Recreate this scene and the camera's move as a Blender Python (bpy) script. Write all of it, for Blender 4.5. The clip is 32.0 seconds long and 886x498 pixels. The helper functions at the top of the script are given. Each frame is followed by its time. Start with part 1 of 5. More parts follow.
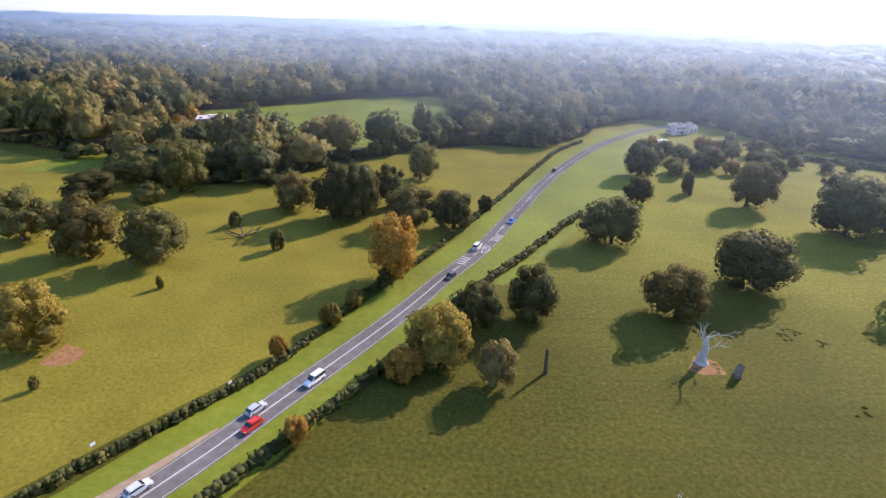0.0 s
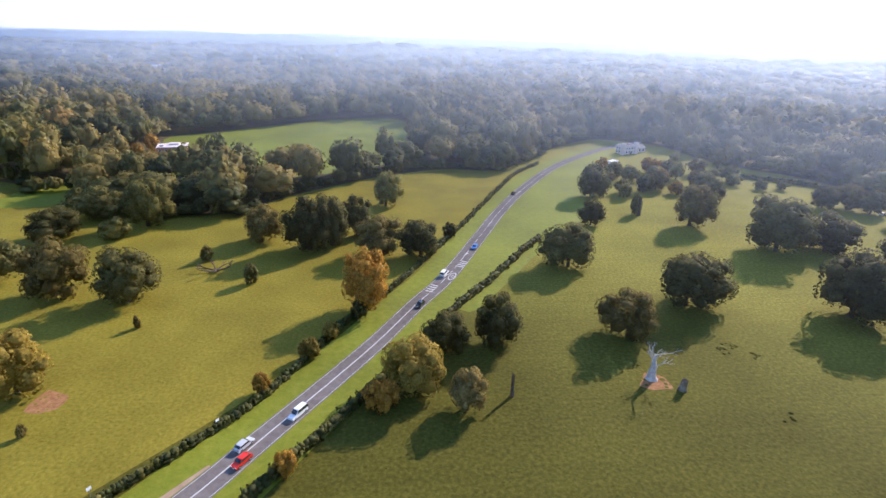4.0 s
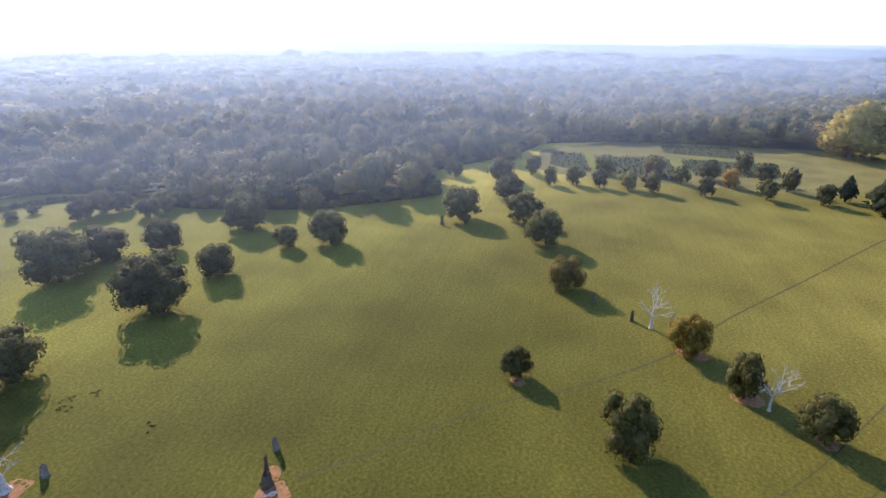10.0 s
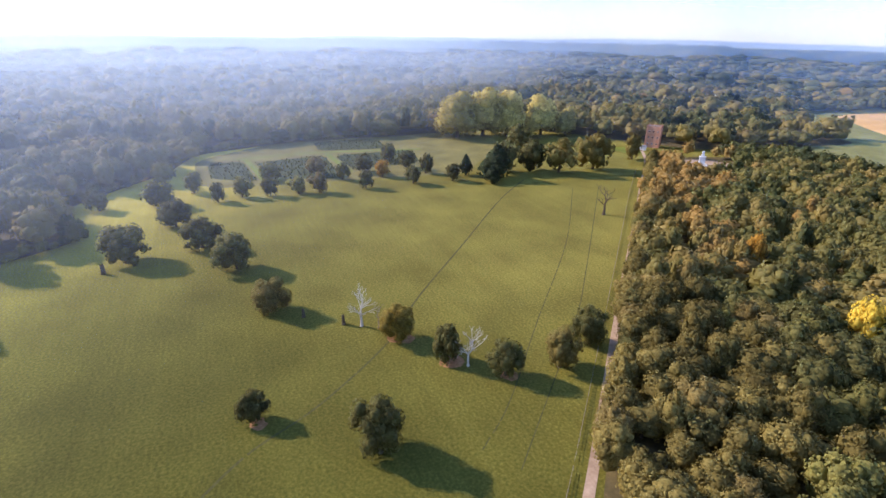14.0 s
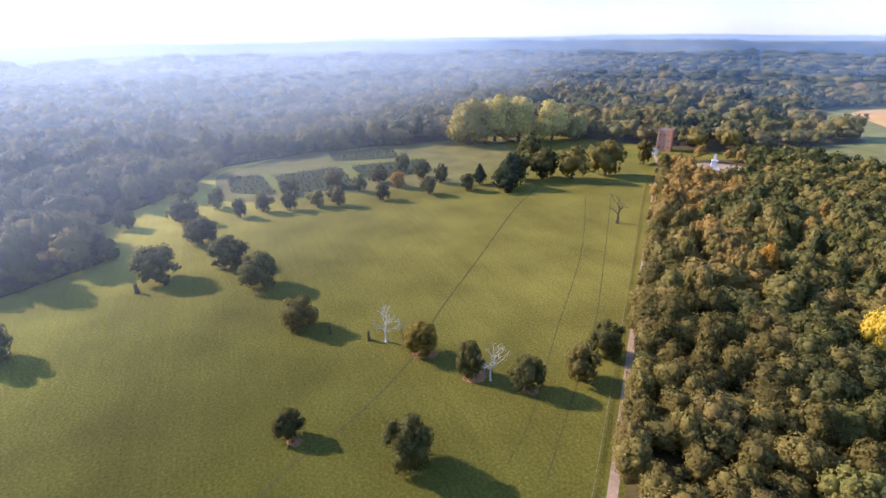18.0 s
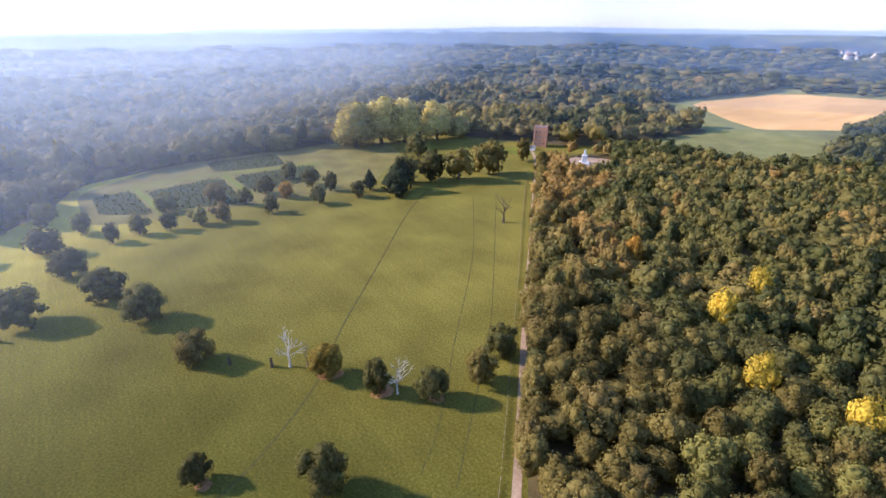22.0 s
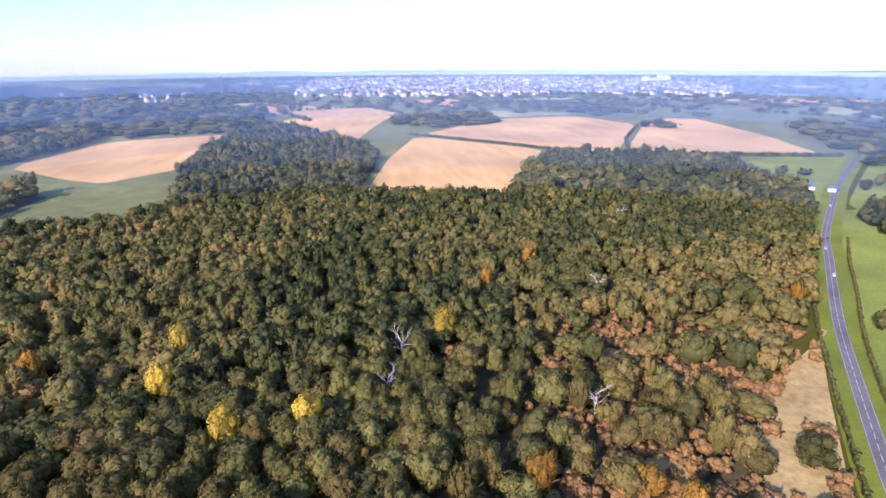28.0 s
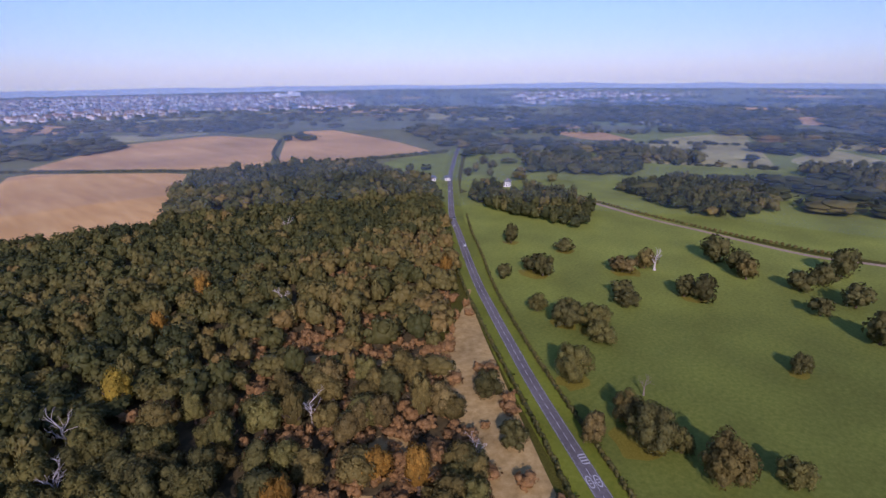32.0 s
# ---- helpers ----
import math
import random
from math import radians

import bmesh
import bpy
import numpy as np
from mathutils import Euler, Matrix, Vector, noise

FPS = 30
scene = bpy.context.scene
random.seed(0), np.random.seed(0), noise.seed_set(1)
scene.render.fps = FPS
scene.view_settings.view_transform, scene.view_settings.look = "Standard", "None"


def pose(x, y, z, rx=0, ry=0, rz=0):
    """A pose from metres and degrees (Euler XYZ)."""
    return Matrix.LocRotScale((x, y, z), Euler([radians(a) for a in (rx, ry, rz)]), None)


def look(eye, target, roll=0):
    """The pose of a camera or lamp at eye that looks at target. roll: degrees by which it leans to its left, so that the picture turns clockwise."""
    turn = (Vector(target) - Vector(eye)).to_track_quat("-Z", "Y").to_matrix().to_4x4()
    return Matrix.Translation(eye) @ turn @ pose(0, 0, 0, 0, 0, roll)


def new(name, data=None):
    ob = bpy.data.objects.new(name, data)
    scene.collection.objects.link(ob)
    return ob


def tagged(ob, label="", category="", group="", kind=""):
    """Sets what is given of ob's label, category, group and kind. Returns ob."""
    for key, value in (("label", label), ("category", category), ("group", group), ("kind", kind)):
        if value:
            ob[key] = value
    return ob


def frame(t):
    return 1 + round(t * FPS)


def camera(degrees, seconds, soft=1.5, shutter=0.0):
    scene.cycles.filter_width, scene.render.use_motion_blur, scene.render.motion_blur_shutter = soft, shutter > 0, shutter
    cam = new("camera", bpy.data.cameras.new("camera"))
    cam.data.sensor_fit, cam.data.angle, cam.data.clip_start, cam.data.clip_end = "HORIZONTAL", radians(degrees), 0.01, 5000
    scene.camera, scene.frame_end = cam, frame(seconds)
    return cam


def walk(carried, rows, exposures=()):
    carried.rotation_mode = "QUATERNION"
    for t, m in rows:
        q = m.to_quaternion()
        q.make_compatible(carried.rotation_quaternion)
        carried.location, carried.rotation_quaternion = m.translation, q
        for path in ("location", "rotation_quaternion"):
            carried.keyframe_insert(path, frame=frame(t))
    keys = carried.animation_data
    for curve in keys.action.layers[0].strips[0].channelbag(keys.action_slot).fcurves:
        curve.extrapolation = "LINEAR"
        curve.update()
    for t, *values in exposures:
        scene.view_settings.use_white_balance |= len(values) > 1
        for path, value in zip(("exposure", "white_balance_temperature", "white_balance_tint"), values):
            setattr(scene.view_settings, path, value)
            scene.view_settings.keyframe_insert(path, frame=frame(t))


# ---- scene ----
cam = camera(79.6, 32.0)
PATH = [
    (0, (0.0, 0.0, 70.0), (0.026, 1.833, 69.199), 1.6),
    (0.5, (-0.331, -0.371, 71.145), (-0.306, 1.463, 70.349), 1.6),
    (1, (-0.84, -0.953, 72.115), (-0.802, 0.882, 71.32), 1.6),
    (1.5, (-1.012, -1.591, 73.363), (-0.97, 0.246, 72.574), 1.6),
    (2, (-1.303, -2.044, 74.457), (-1.25, -0.205, 73.672), 1.7),
    (2.5, (-1.498, -2.888, 75.497), (-1.438, -1.045, 74.723), 1.7),
    (4.5, (-2.666, -7.706, 79.933), (-2.379, -5.874, 79.184), 1.5),
    (5, (-2.754, -8.75, 81.094), (-2.322, -6.945, 80.35), 1.4),
    (5.5, (-2.945, -9.938, 82.301), (-2.46, -8.146, 81.556), 1.3),
    (6, (-2.971, -11.012, 83.293), (-2.484, -9.223, 82.542), 1.2),
    (6.5, (-2.937, -11.954, 84.428), (-2.443, -10.168, 83.676), 1.2),
    (7, (-2.9, -12.891, 85.813), (-2.405, -11.109, 85.051), 1.1),
    (7.5, (-2.583, -13.671, 87.01), (-2.025, -11.907, 86.25), 1.1),
    (8, (-2.347, -14.764, 88.534), (-1.402, -13.174, 87.775), 0.8),
    (8.5, (-2.024, -15.183, 89.534), (-0.726, -13.863, 88.778), 0.4),
    (9, (-2.667, -16.608, 91.576), (-1.11, -15.608, 90.819), 0.3),
    (9.5, (-2.246, -15.258, 92.301), (-0.52, -14.592, 91.542), 0.5),
    (10, (-2.887, -14.781, 93.611), (-1.084, -14.347, 92.861), 0.3),
    (10.5, (-3.209, -14.053, 95.105), (-1.381, -13.748, 94.352), 0.3),
    (11, (-3.208, -12.866, 96.562), (-1.361, -12.736, 95.805), 0.4),
    (11.5, (-2.693, -12.09, 96.513), (-0.854, -12.314, 95.759), 0.4),
    (12, (-2.56, -11.139, 98.34), (-0.795, -11.689, 97.577), 0.6),
    (12.5, (-2.859, -9.963, 100.245), (-1.166, -10.705, 99.481), 0.8),
    (13, (-2.65, -8.42, 101.471), (-0.96, -9.172, 100.709), 1.0),
    (13.5, (-2.245, -7.037, 102.571), (-0.555, -7.784, 101.805), 1.0),
    (14, (-1.864, -5.511, 103.599), (-0.169, -6.248, 102.833), 0.8),
    (14.5, (-1.73, -3.976, 104.55), (-0.033, -4.703, 103.781), 0.6),
    (15, (-1.885, -2.813, 106.259), (-0.184, -3.527, 105.485), 0.3),
    (15.5, (-1.884, -1.979, 107.264), (-0.179, -2.682, 106.492), 0.1),
    (17.5, (-3.996, -0.696, 112.45), (-2.286, -1.389, 111.678), -0.6),
    (18, (-4.331, -0.549, 113.187), (-2.622, -1.247, 112.418), -0.7),
    (18.5, (-4.444, -0.387, 114.433), (-2.739, -1.093, 113.66), -0.7),
    (19, (-5.19, -0.412, 115.481), (-3.488, -1.125, 114.71), -0.9),
    (19.5, (-5.68, -0.098, 117.169), (-3.984, -0.82, 116.391), -0.8),
    (20, (-5.917, -0.065, 118.425), (-4.224, -0.792, 117.647), -0.7),
    (20.5, (-6.201, 0.426, 120.557), (-4.604, -0.484, 119.769), -0.6),
    (21, (-5.866, 0.715, 121.778), (-4.312, -0.266, 120.988), -0.3),
    (21.5, (-5.705, 0.872, 122.921), (-4.153, -0.108, 122.127), -0.2),
    (22, (-5.822, 1.208, 124.498), (-4.313, 0.168, 123.697), -0.2),
    (22.5, (-5.349, 1.227, 125.23), (-4.034, -0.047, 124.427), -0.1),
    (23, (-5.015, 1.712, 126.356), (-3.91, 0.252, 125.552), 0.1),
    (23.5, (-4.814, 1.382, 127.589), (-3.847, -0.171, 126.781), -0.1),
    (24, (-5.096, 0.674, 128.329), (-4.208, -0.925, 127.521), -0.4),
    (24.5, (-5.093, -0.089, 129.378), (-4.294, -1.733, 128.566), -0.5),
    (25, (-4.765, -0.43, 130.891), (-4.226, -2.165, 130.056), -0.4),
    (25.5, (-3.61, -1.138, 132.694), (-3.446, -2.925, 131.812), -0.3),
    (26, (-3.266, -1.429, 133.487), (-3.407, -3.22, 132.608), -0.0),
    (26.5, (-2.366, -1.542, 134.641), (-2.585, -3.323, 133.758), 0.0),
    (28.5, (0.1, -0.913, 138.555), (-0.249, -2.779, 137.926), -0.3),
    (29, (1.007, -0.913, 138.667), (0.389, -2.706, 138.032), -0.3),
    (29.5, (1.565, -1.523, 137.446), (0.672, -3.198, 136.814), -0.4),
    (30, (1.674, -2.157, 137.021), (0.54, -3.68, 136.392), -0.3),
    (30.5, (2.371, -2.488, 137.325), (1.093, -3.89, 136.692), -0.3),
    (31, (3.008, -2.232, 137.281), (1.658, -3.563, 136.645), -0.4),
    (31.5, (3.408, -2.062, 136.965), (2.056, -3.394, 136.333), -0.5),
    (32, (4.193, -2.522, 136.947), (2.847, -3.859, 136.315), -0.6),
]
walk(cam, [(t, look(eye, target, roll)) for t, eye, target, roll in PATH], [(0, 1.26, 6400, 20), (9.0, 1.22, 6350, 20), (13.0, 1.26, 6250, 21), (23.0, 1.27, 6150, 22), (26.0, 1.55, 5700, 29), (28.5, 0.85, 5650, 34), (29.5, 0.08, 5650, 40), (32, -0.08, 5620, 40)])


from mathutils.geometry import tessellate_polygon

# ---- world and sun ----
SUN_AZ, SUN_EL = 45.0, 29.0
world = bpy.data.worlds.new("sky")
scene.world = world
world.use_nodes = True
wn = world.node_tree
wn.nodes.clear()
sky = wn.nodes.new("ShaderNodeTexSky")
sky.sky_type = "NISHITA"
sky.sun_disc = False
sky.sun_elevation, sky.sun_rotation = radians(SUN_EL), radians(SUN_AZ)
sky.air_density, sky.dust_density, sky.ozone_density = 1.0, 0.2, 4.5
bg = wn.nodes.new("ShaderNodeBackground")
bg.inputs["Strength"].default_value = 0.15
wo = wn.nodes.new("ShaderNodeOutputWorld")
wn.links.new(sky.outputs[0], bg.inputs[0])
wn.links.new(bg.outputs[0], wo.inputs[0])
sun_data = bpy.data.lights.new("sun", "SUN")
sun_data.energy, sun_data.angle, sun_data.color = 3.8, radians(0.6), (1.0, 0.89, 0.73)
sun = new("sun", sun_data)
sun.matrix_world = look((0, 0, 300), (-math.sin(radians(SUN_AZ)) * 100, -math.cos(radians(SUN_AZ)) * 100, 300 - 100 * math.tan(radians(SUN_EL))))

# ---- materials ----
def material(name, colours, scale=1.0, rough=0.9, bump=0.0, detail=6.0, big=0.0, island=0.0, obj=0.0, attr="", translucent=0.0, metal=0.0, spec=0.25, stretch=None, sheen=None, haze_lifts=(), streak=None):
    """Noise between the given colours at a real-world scale (per metre), with large blotches, per-piece and per-object variation."""
    m = bpy.data.materials.new(name)
    m.use_nodes = True
    nt = m.node_tree
    nt.nodes.clear()
    N, L = nt.nodes.new, nt.links.new
    out, bsdf = N("ShaderNodeOutputMaterial"), N("ShaderNodeBsdfPrincipled")
    bsdf.inputs["Roughness"].default_value, bsdf.inputs["Metallic"].default_value = rough, metal
    bsdf.inputs["Specular IOR Level"].default_value = spec
    if sheen:
        bsdf.inputs["Specular Tint"].default_value = (*sheen, 1)
    geo = N("ShaderNodeNewGeometry")
    mapping = N("ShaderNodeMapping")
    L(geo.outputs["Position"], mapping.inputs[0])
    if stretch:
        mapping.inputs["Rotation"].default_value[2] = radians(stretch[0])
        mapping.inputs["Scale"].default_value = (stretch[1], stretch[2], 1)
    tex = N("ShaderNodeTexNoise")
    tex.inputs["Scale"].default_value, tex.inputs["Detail"].default_value, tex.inputs["Roughness"].default_value = scale, detail, 0.65
    L(mapping.outputs[0], tex.inputs["Vector"])
    ramp = N("ShaderNodeValToRGB")
    el = ramp.color_ramp.elements
    while len(el) < len(colours):
        el.new(0.5)
    for n, c in enumerate(colours):
        el[n].position = (0.3 + 0.4 * n / max(1, len(colours) - 1)) if not attr else n / max(1, len(colours) - 1)
        el[n].color = (*c, 1)
    if attr:
        at = N("ShaderNodeAttribute")
        at.attribute_name = attr
        L(at.outputs["Fac"], ramp.inputs[0])
    else:
        L(tex.outputs["Fac"], ramp.inputs[0])
    colour = ramp.outputs[0]

    def vary(source, amount, colour):
        mp = N("ShaderNodeMapRange")
        mp.inputs["To Min"].default_value, mp.inputs["To Max"].default_value = 1 - amount, 1 + amount
        L(source, mp.inputs[0])
        mul = N("ShaderNodeMix")
        mul.data_type, mul.blend_type = "RGBA", "MULTIPLY"
        mul.inputs["Factor"].default_value = 1
        L(colour, mul.inputs["A"])
        L(mp.outputs[0], mul.inputs["B"])
        return mul.outputs["Result"]

    if attr:
        colour = vary(tex.outputs["Fac"], 0.35, colour)
    if big:
        blot = N("ShaderNodeTexNoise")
        blot.inputs["Scale"].default_value, blot.inputs["Detail"].default_value = big, 4
        L(geo.outputs["Position"], blot.inputs["Vector"])
        colour = vary(blot.outputs["Fac"], 0.55, colour)
    for haze_lift in haze_lifts:
        # brightens the base colour far out, in place of haze and sunlit glow
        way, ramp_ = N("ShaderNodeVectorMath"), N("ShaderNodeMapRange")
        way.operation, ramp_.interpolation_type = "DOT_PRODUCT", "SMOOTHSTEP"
        way.inputs[1].default_value = (haze_lift[0], haze_lift[1], 0)
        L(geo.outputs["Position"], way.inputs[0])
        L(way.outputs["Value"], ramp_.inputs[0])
        for key, value in (("From Min", haze_lift[2]), ("From Max", haze_lift[3]), ("To Min", 0.0), ("To Max", 1.0)):
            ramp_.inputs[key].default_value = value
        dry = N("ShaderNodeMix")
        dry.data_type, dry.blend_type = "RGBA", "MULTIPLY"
        dry.inputs["B"].default_value = (*haze_lift[4], 1)
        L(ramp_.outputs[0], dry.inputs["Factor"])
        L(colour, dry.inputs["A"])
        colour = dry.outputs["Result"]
    if streak:
        # faint lines of growth along one direction
        turn, lines = N("ShaderNodeMapping"), N("ShaderNodeTexNoise")
        turn.inputs["Rotation"].default_value[2] = radians(streak[0])
        turn.inputs["Scale"].default_value = (streak[1], streak[2], 1)
        lines.inputs["Scale"].default_value, lines.inputs["Detail"].default_value = 1.0, 5
        L(geo.outputs["Position"], turn.inputs[0])
        L(turn.outputs[0], lines.inputs["Vector"])
        colour = vary(lines.outputs["Fac"], streak[3], colour)
    if island:
        colour = vary(geo.outputs["Random Per Island"], island, colour)
    if obj:
        info = N("ShaderNodeObjectInfo")
        colour = vary(info.outputs["Random"], obj, colour)
    L(colour, bsdf.inputs["Base Color"])
    if bump:
        b = N("ShaderNodeBump")
        b.inputs["Strength"].default_value, b.inputs["Distance"].default_value = 1.0, bump
        L(tex.outputs["Fac"], b.inputs["Height"])
        L(b.outputs[0], bsdf.inputs["Normal"])
    shader = bsdf.outputs[0]
    if translucent:
        tr, mix = N("ShaderNodeBsdfTranslucent"), N("ShaderNodeMixShader")
        L(colour, tr.inputs["Color"])
        mix.inputs[0].default_value = translucent
        L(shader, mix.inputs[1])
        L(tr.outputs[0], mix.inputs[2])
        shader = mix.outputs[0]
    L(shader, out.inputs["Surface"])
    return m


def leafy(name, a, b, c):
    return material(name, (a, b, c), 1.3, 0.75, 0.12, 5, island=0.3, obj=0.3, translucent=0.42, spec=0.16)


M = {
    "grass": material("grass", ((0.038, 0.041, 0.006), (0.071, 0.068, 0.011), (0.12, 0.106, 0.021)), 1.1, 0.92, 0.015, 14, big=0.03, spec=0.2, sheen=(1, 0.9, 0.3), haze_lifts=((0.6, -0.8, 40, 250, (2.3, 2.05, 2.45)), (0.45, 0.9, 90, 220, (2.75, 2.65, 2.4))), streak=(45, 0.012, 0.35, 0.14)),
    "verge": material("verge", ((0.118, 0.14, 0.013), (0.152, 0.172, 0.016), (0.19, 0.195, 0.026)), 0.5, 0.75, 0.15, 8, big=0.03, spec=0.3, sheen=(0.9, 1, 0.3)),
    "floor": material("leaf_litter", ((0.055, 0.044, 0.018), (0.095, 0.072, 0.03), (0.15, 0.11, 0.045)), 0.25, 0.95, 0.3, 8, big=0.03),
    "scrub": material("dry_scrub_ground", ((0.3, 0.2, 0.065), (0.41, 0.28, 0.1), (0.5, 0.36, 0.15)), 0.3, 0.95, 0.2, 8, big=0.05),
    "stubble": material("stubble", ((0.53, 0.285, 0.088), (0.63, 0.36, 0.12), (0.7, 0.425, 0.16)), 0.05, 0.95, 0.05, 8, big=0.006, stretch=(35, 1, 0.15)),
    # yellower than the grass, with backlit brightness put into the colour
    "hay": material("yellowed_sunlit_grass", ((0.12, 0.104, 0.012), (0.185, 0.154, 0.02), (0.255, 0.198, 0.034)), 1.2, 0.88, 0.03, 14, big=0.04, spec=0.2, sheen=(1, 0.95, 0.25)),
    "meadow": material("green_meadow", ((0.096, 0.12, 0.014), (0.132, 0.155, 0.02), (0.172, 0.186, 0.03)), 0.5, 0.95, 0.03, 12, big=0.02, haze_lifts=((-0.7, -0.7, 190, 400, (1.5, 1.45, 1.6)),)),
    "pasture": material("pasture", ((0.13, 0.13, 0.034), (0.17, 0.165, 0.045), (0.225, 0.21, 0.065)), 0.05, 0.95, 0.1, 7, big=0.01),
    "asphalt": material("asphalt", ((0.115, 0.1, 0.094), (0.15, 0.132, 0.124), (0.185, 0.165, 0.155)), 0.6, 0.95, 0.01, 8, big=0.04, spec=0.12),
    "gravel": material("gravel", ((0.26, 0.175, 0.115), (0.34, 0.235, 0.155), (0.42, 0.3, 0.21)), 0.5, 0.95, 0.03, 8, big=0.05),
    "paint": material("road_paint", ((0.42, 0.41, 0.4), (0.58, 0.57, 0.55)), 2.0, 0.7),
    "bark": material("bark", ((0.065, 0.045, 0.03), (0.11, 0.08, 0.053), (0.16, 0.12, 0.083)), 2.0, 0.95, 0.05, 6),
    "white": material("white_render", ((0.62, 0.6, 0.57), (0.74, 0.72, 0.69), (0.8, 0.79, 0.77)), 0.8, 0.8, 0.01, 6),
    "pink": material("pale_pink_render", ((0.62, 0.5, 0.46), (0.74, 0.62, 0.58), (0.8, 0.7, 0.66)), 0.8, 0.85, 0.01, 6),
    "brick": material("red_brick", ((0.38, 0.17, 0.1), (0.5, 0.25, 0.16), (0.58, 0.33, 0.22)), 1.5, 0.9, 0.02, 7),
    "slate": material("slate", ((0.12, 0.12, 0.13), (0.18, 0.18, 0.19), (0.25, 0.25, 0.26)), 1.0, 0.7, 0.01, 6),
    "glass": material("window_glass", ((0.02, 0.025, 0.03), (0.035, 0.04, 0.045)), 1.0, 0.08, spec=0.6),
    "rubber": material("tyre_rubber", ((0.015, 0.015, 0.015), (0.025, 0.025, 0.025)), 3.0, 0.85),
    "alloy": material("alloy", ((0.4, 0.4, 0.42), (0.5, 0.5, 0.52)), 3.0, 0.35, metal=0.9),
    "lamp": material("lamp_lens", ((0.6, 0.6, 0.58), (0.75, 0.75, 0.72)), 3.0, 0.15, spec=0.6),
    "tail": material("tail_lens", ((0.35, 0.01, 0.01), (0.45, 0.02, 0.02)), 3.0, 0.2, spec=0.6),
    "post": material("weathered_timber", ((0.16, 0.13, 0.1), (0.24, 0.2, 0.16), (0.32, 0.28, 0.23)), 3.0, 0.9, 0.01),
    "weeds": material("dark_weeds", ((0.035, 0.045, 0.012), (0.055, 0.065, 0.018), (0.085, 0.09, 0.03)), 0.8, 0.95, 0.2, 8, big=0.08),
    "rough": material("dry_rough_grass", ((0.13, 0.112, 0.028), (0.19, 0.16, 0.042), (0.26, 0.21, 0.066)), 0.8, 0.95, 0.12, 10, big=0.05),
    "path": material("trodden_grass", ((0.048, 0.045, 0.012), (0.068, 0.062, 0.017), (0.1, 0.088, 0.025)), 0.6, 0.95, 0.1, 7),
    "dull": material("dry_pasture", ((0.3, 0.27, 0.08), (0.39, 0.34, 0.115), (0.47, 0.4, 0.16)), 0.05, 0.95, 0.05, 7, big=0.01),
    "roof": material("town_roofs", ((0.14, 0.08, 0.06), (0.24, 0.15, 0.11), (0.3, 0.28, 0.27)), 0.02, 0.85, island=0.3),
    "wall": material("town_walls", ((0.36, 0.32, 0.29), (0.52, 0.48, 0.44), (0.68, 0.66, 0.62)), 0.02, 0.85, island=0.25),
    "bleached": material("bleached_wood", ((0.38, 0.33, 0.28), (0.52, 0.46, 0.4), (0.66, 0.6, 0.53)), 1.5, 0.9, 0.05, 6),
    "deadwood": material("dead_wood", ((0.15, 0.115, 0.085), (0.23, 0.185, 0.14), (0.33, 0.275, 0.21)), 1.5, 0.9, 0.05, 6),
    "earth": material("bare_earth", ((0.18, 0.084, 0.036), (0.28, 0.135, 0.058), (0.36, 0.195, 0.092)), 0.8, 0.95, 0.1, 7),
    "d": leafy("oak_leaves_dark", (0.086, 0.084, 0.026), (0.122, 0.114, 0.036), (0.162, 0.145, 0.048)),
    "g": leafy("leaves_green", (0.13, 0.126, 0.032), (0.184, 0.167, 0.045), (0.235, 0.202, 0.062)),
    "v": leafy("leaves_olive", (0.13, 0.104, 0.029), (0.184, 0.145, 0.041), (0.248, 0.19, 0.058)),
    "o": leafy("leaves_orange", (0.19, 0.12, 0.025), (0.34, 0.185, 0.03), (0.5, 0.26, 0.038)),
    "b": leafy("leaves_brown", (0.14, 0.108, 0.036), (0.21, 0.158, 0.052), (0.285, 0.21, 0.072)),
    "y": leafy("leaves_yellow", (0.36, 0.25, 0.028), (0.52, 0.37, 0.045), (0.64, 0.47, 0.075)),
    "k": leafy("leaves_golden", (0.16, 0.122, 0.026), (0.238, 0.175, 0.034), (0.325, 0.235, 0.046)),
    "r": leafy("russet_scrub", (0.22, 0.122, 0.045), (0.31, 0.178, 0.066), (0.4, 0.24, 0.092)),
    "p": leafy("poplar_leaves", (0.38, 0.31, 0.085), (0.5, 0.41, 0.12), (0.6, 0.5, 0.16)),
    "c": leafy("conifer_needles", (0.03, 0.045, 0.018), (0.042, 0.06, 0.024), (0.058, 0.075, 0.032)),
    "wood": material("wood_canopy", ((0.06, 0.07, 0.022), (0.115, 0.116, 0.031), (0.182, 0.158, 0.043), (0.24, 0.19, 0.052), (0.295, 0.202, 0.06), (0.42, 0.24, 0.06), (0.55, 0.385, 0.055)), 1.0, 0.65, 0.12, 4, island=0.14, attr="tint", translucent=0.42, spec=0.24),
}


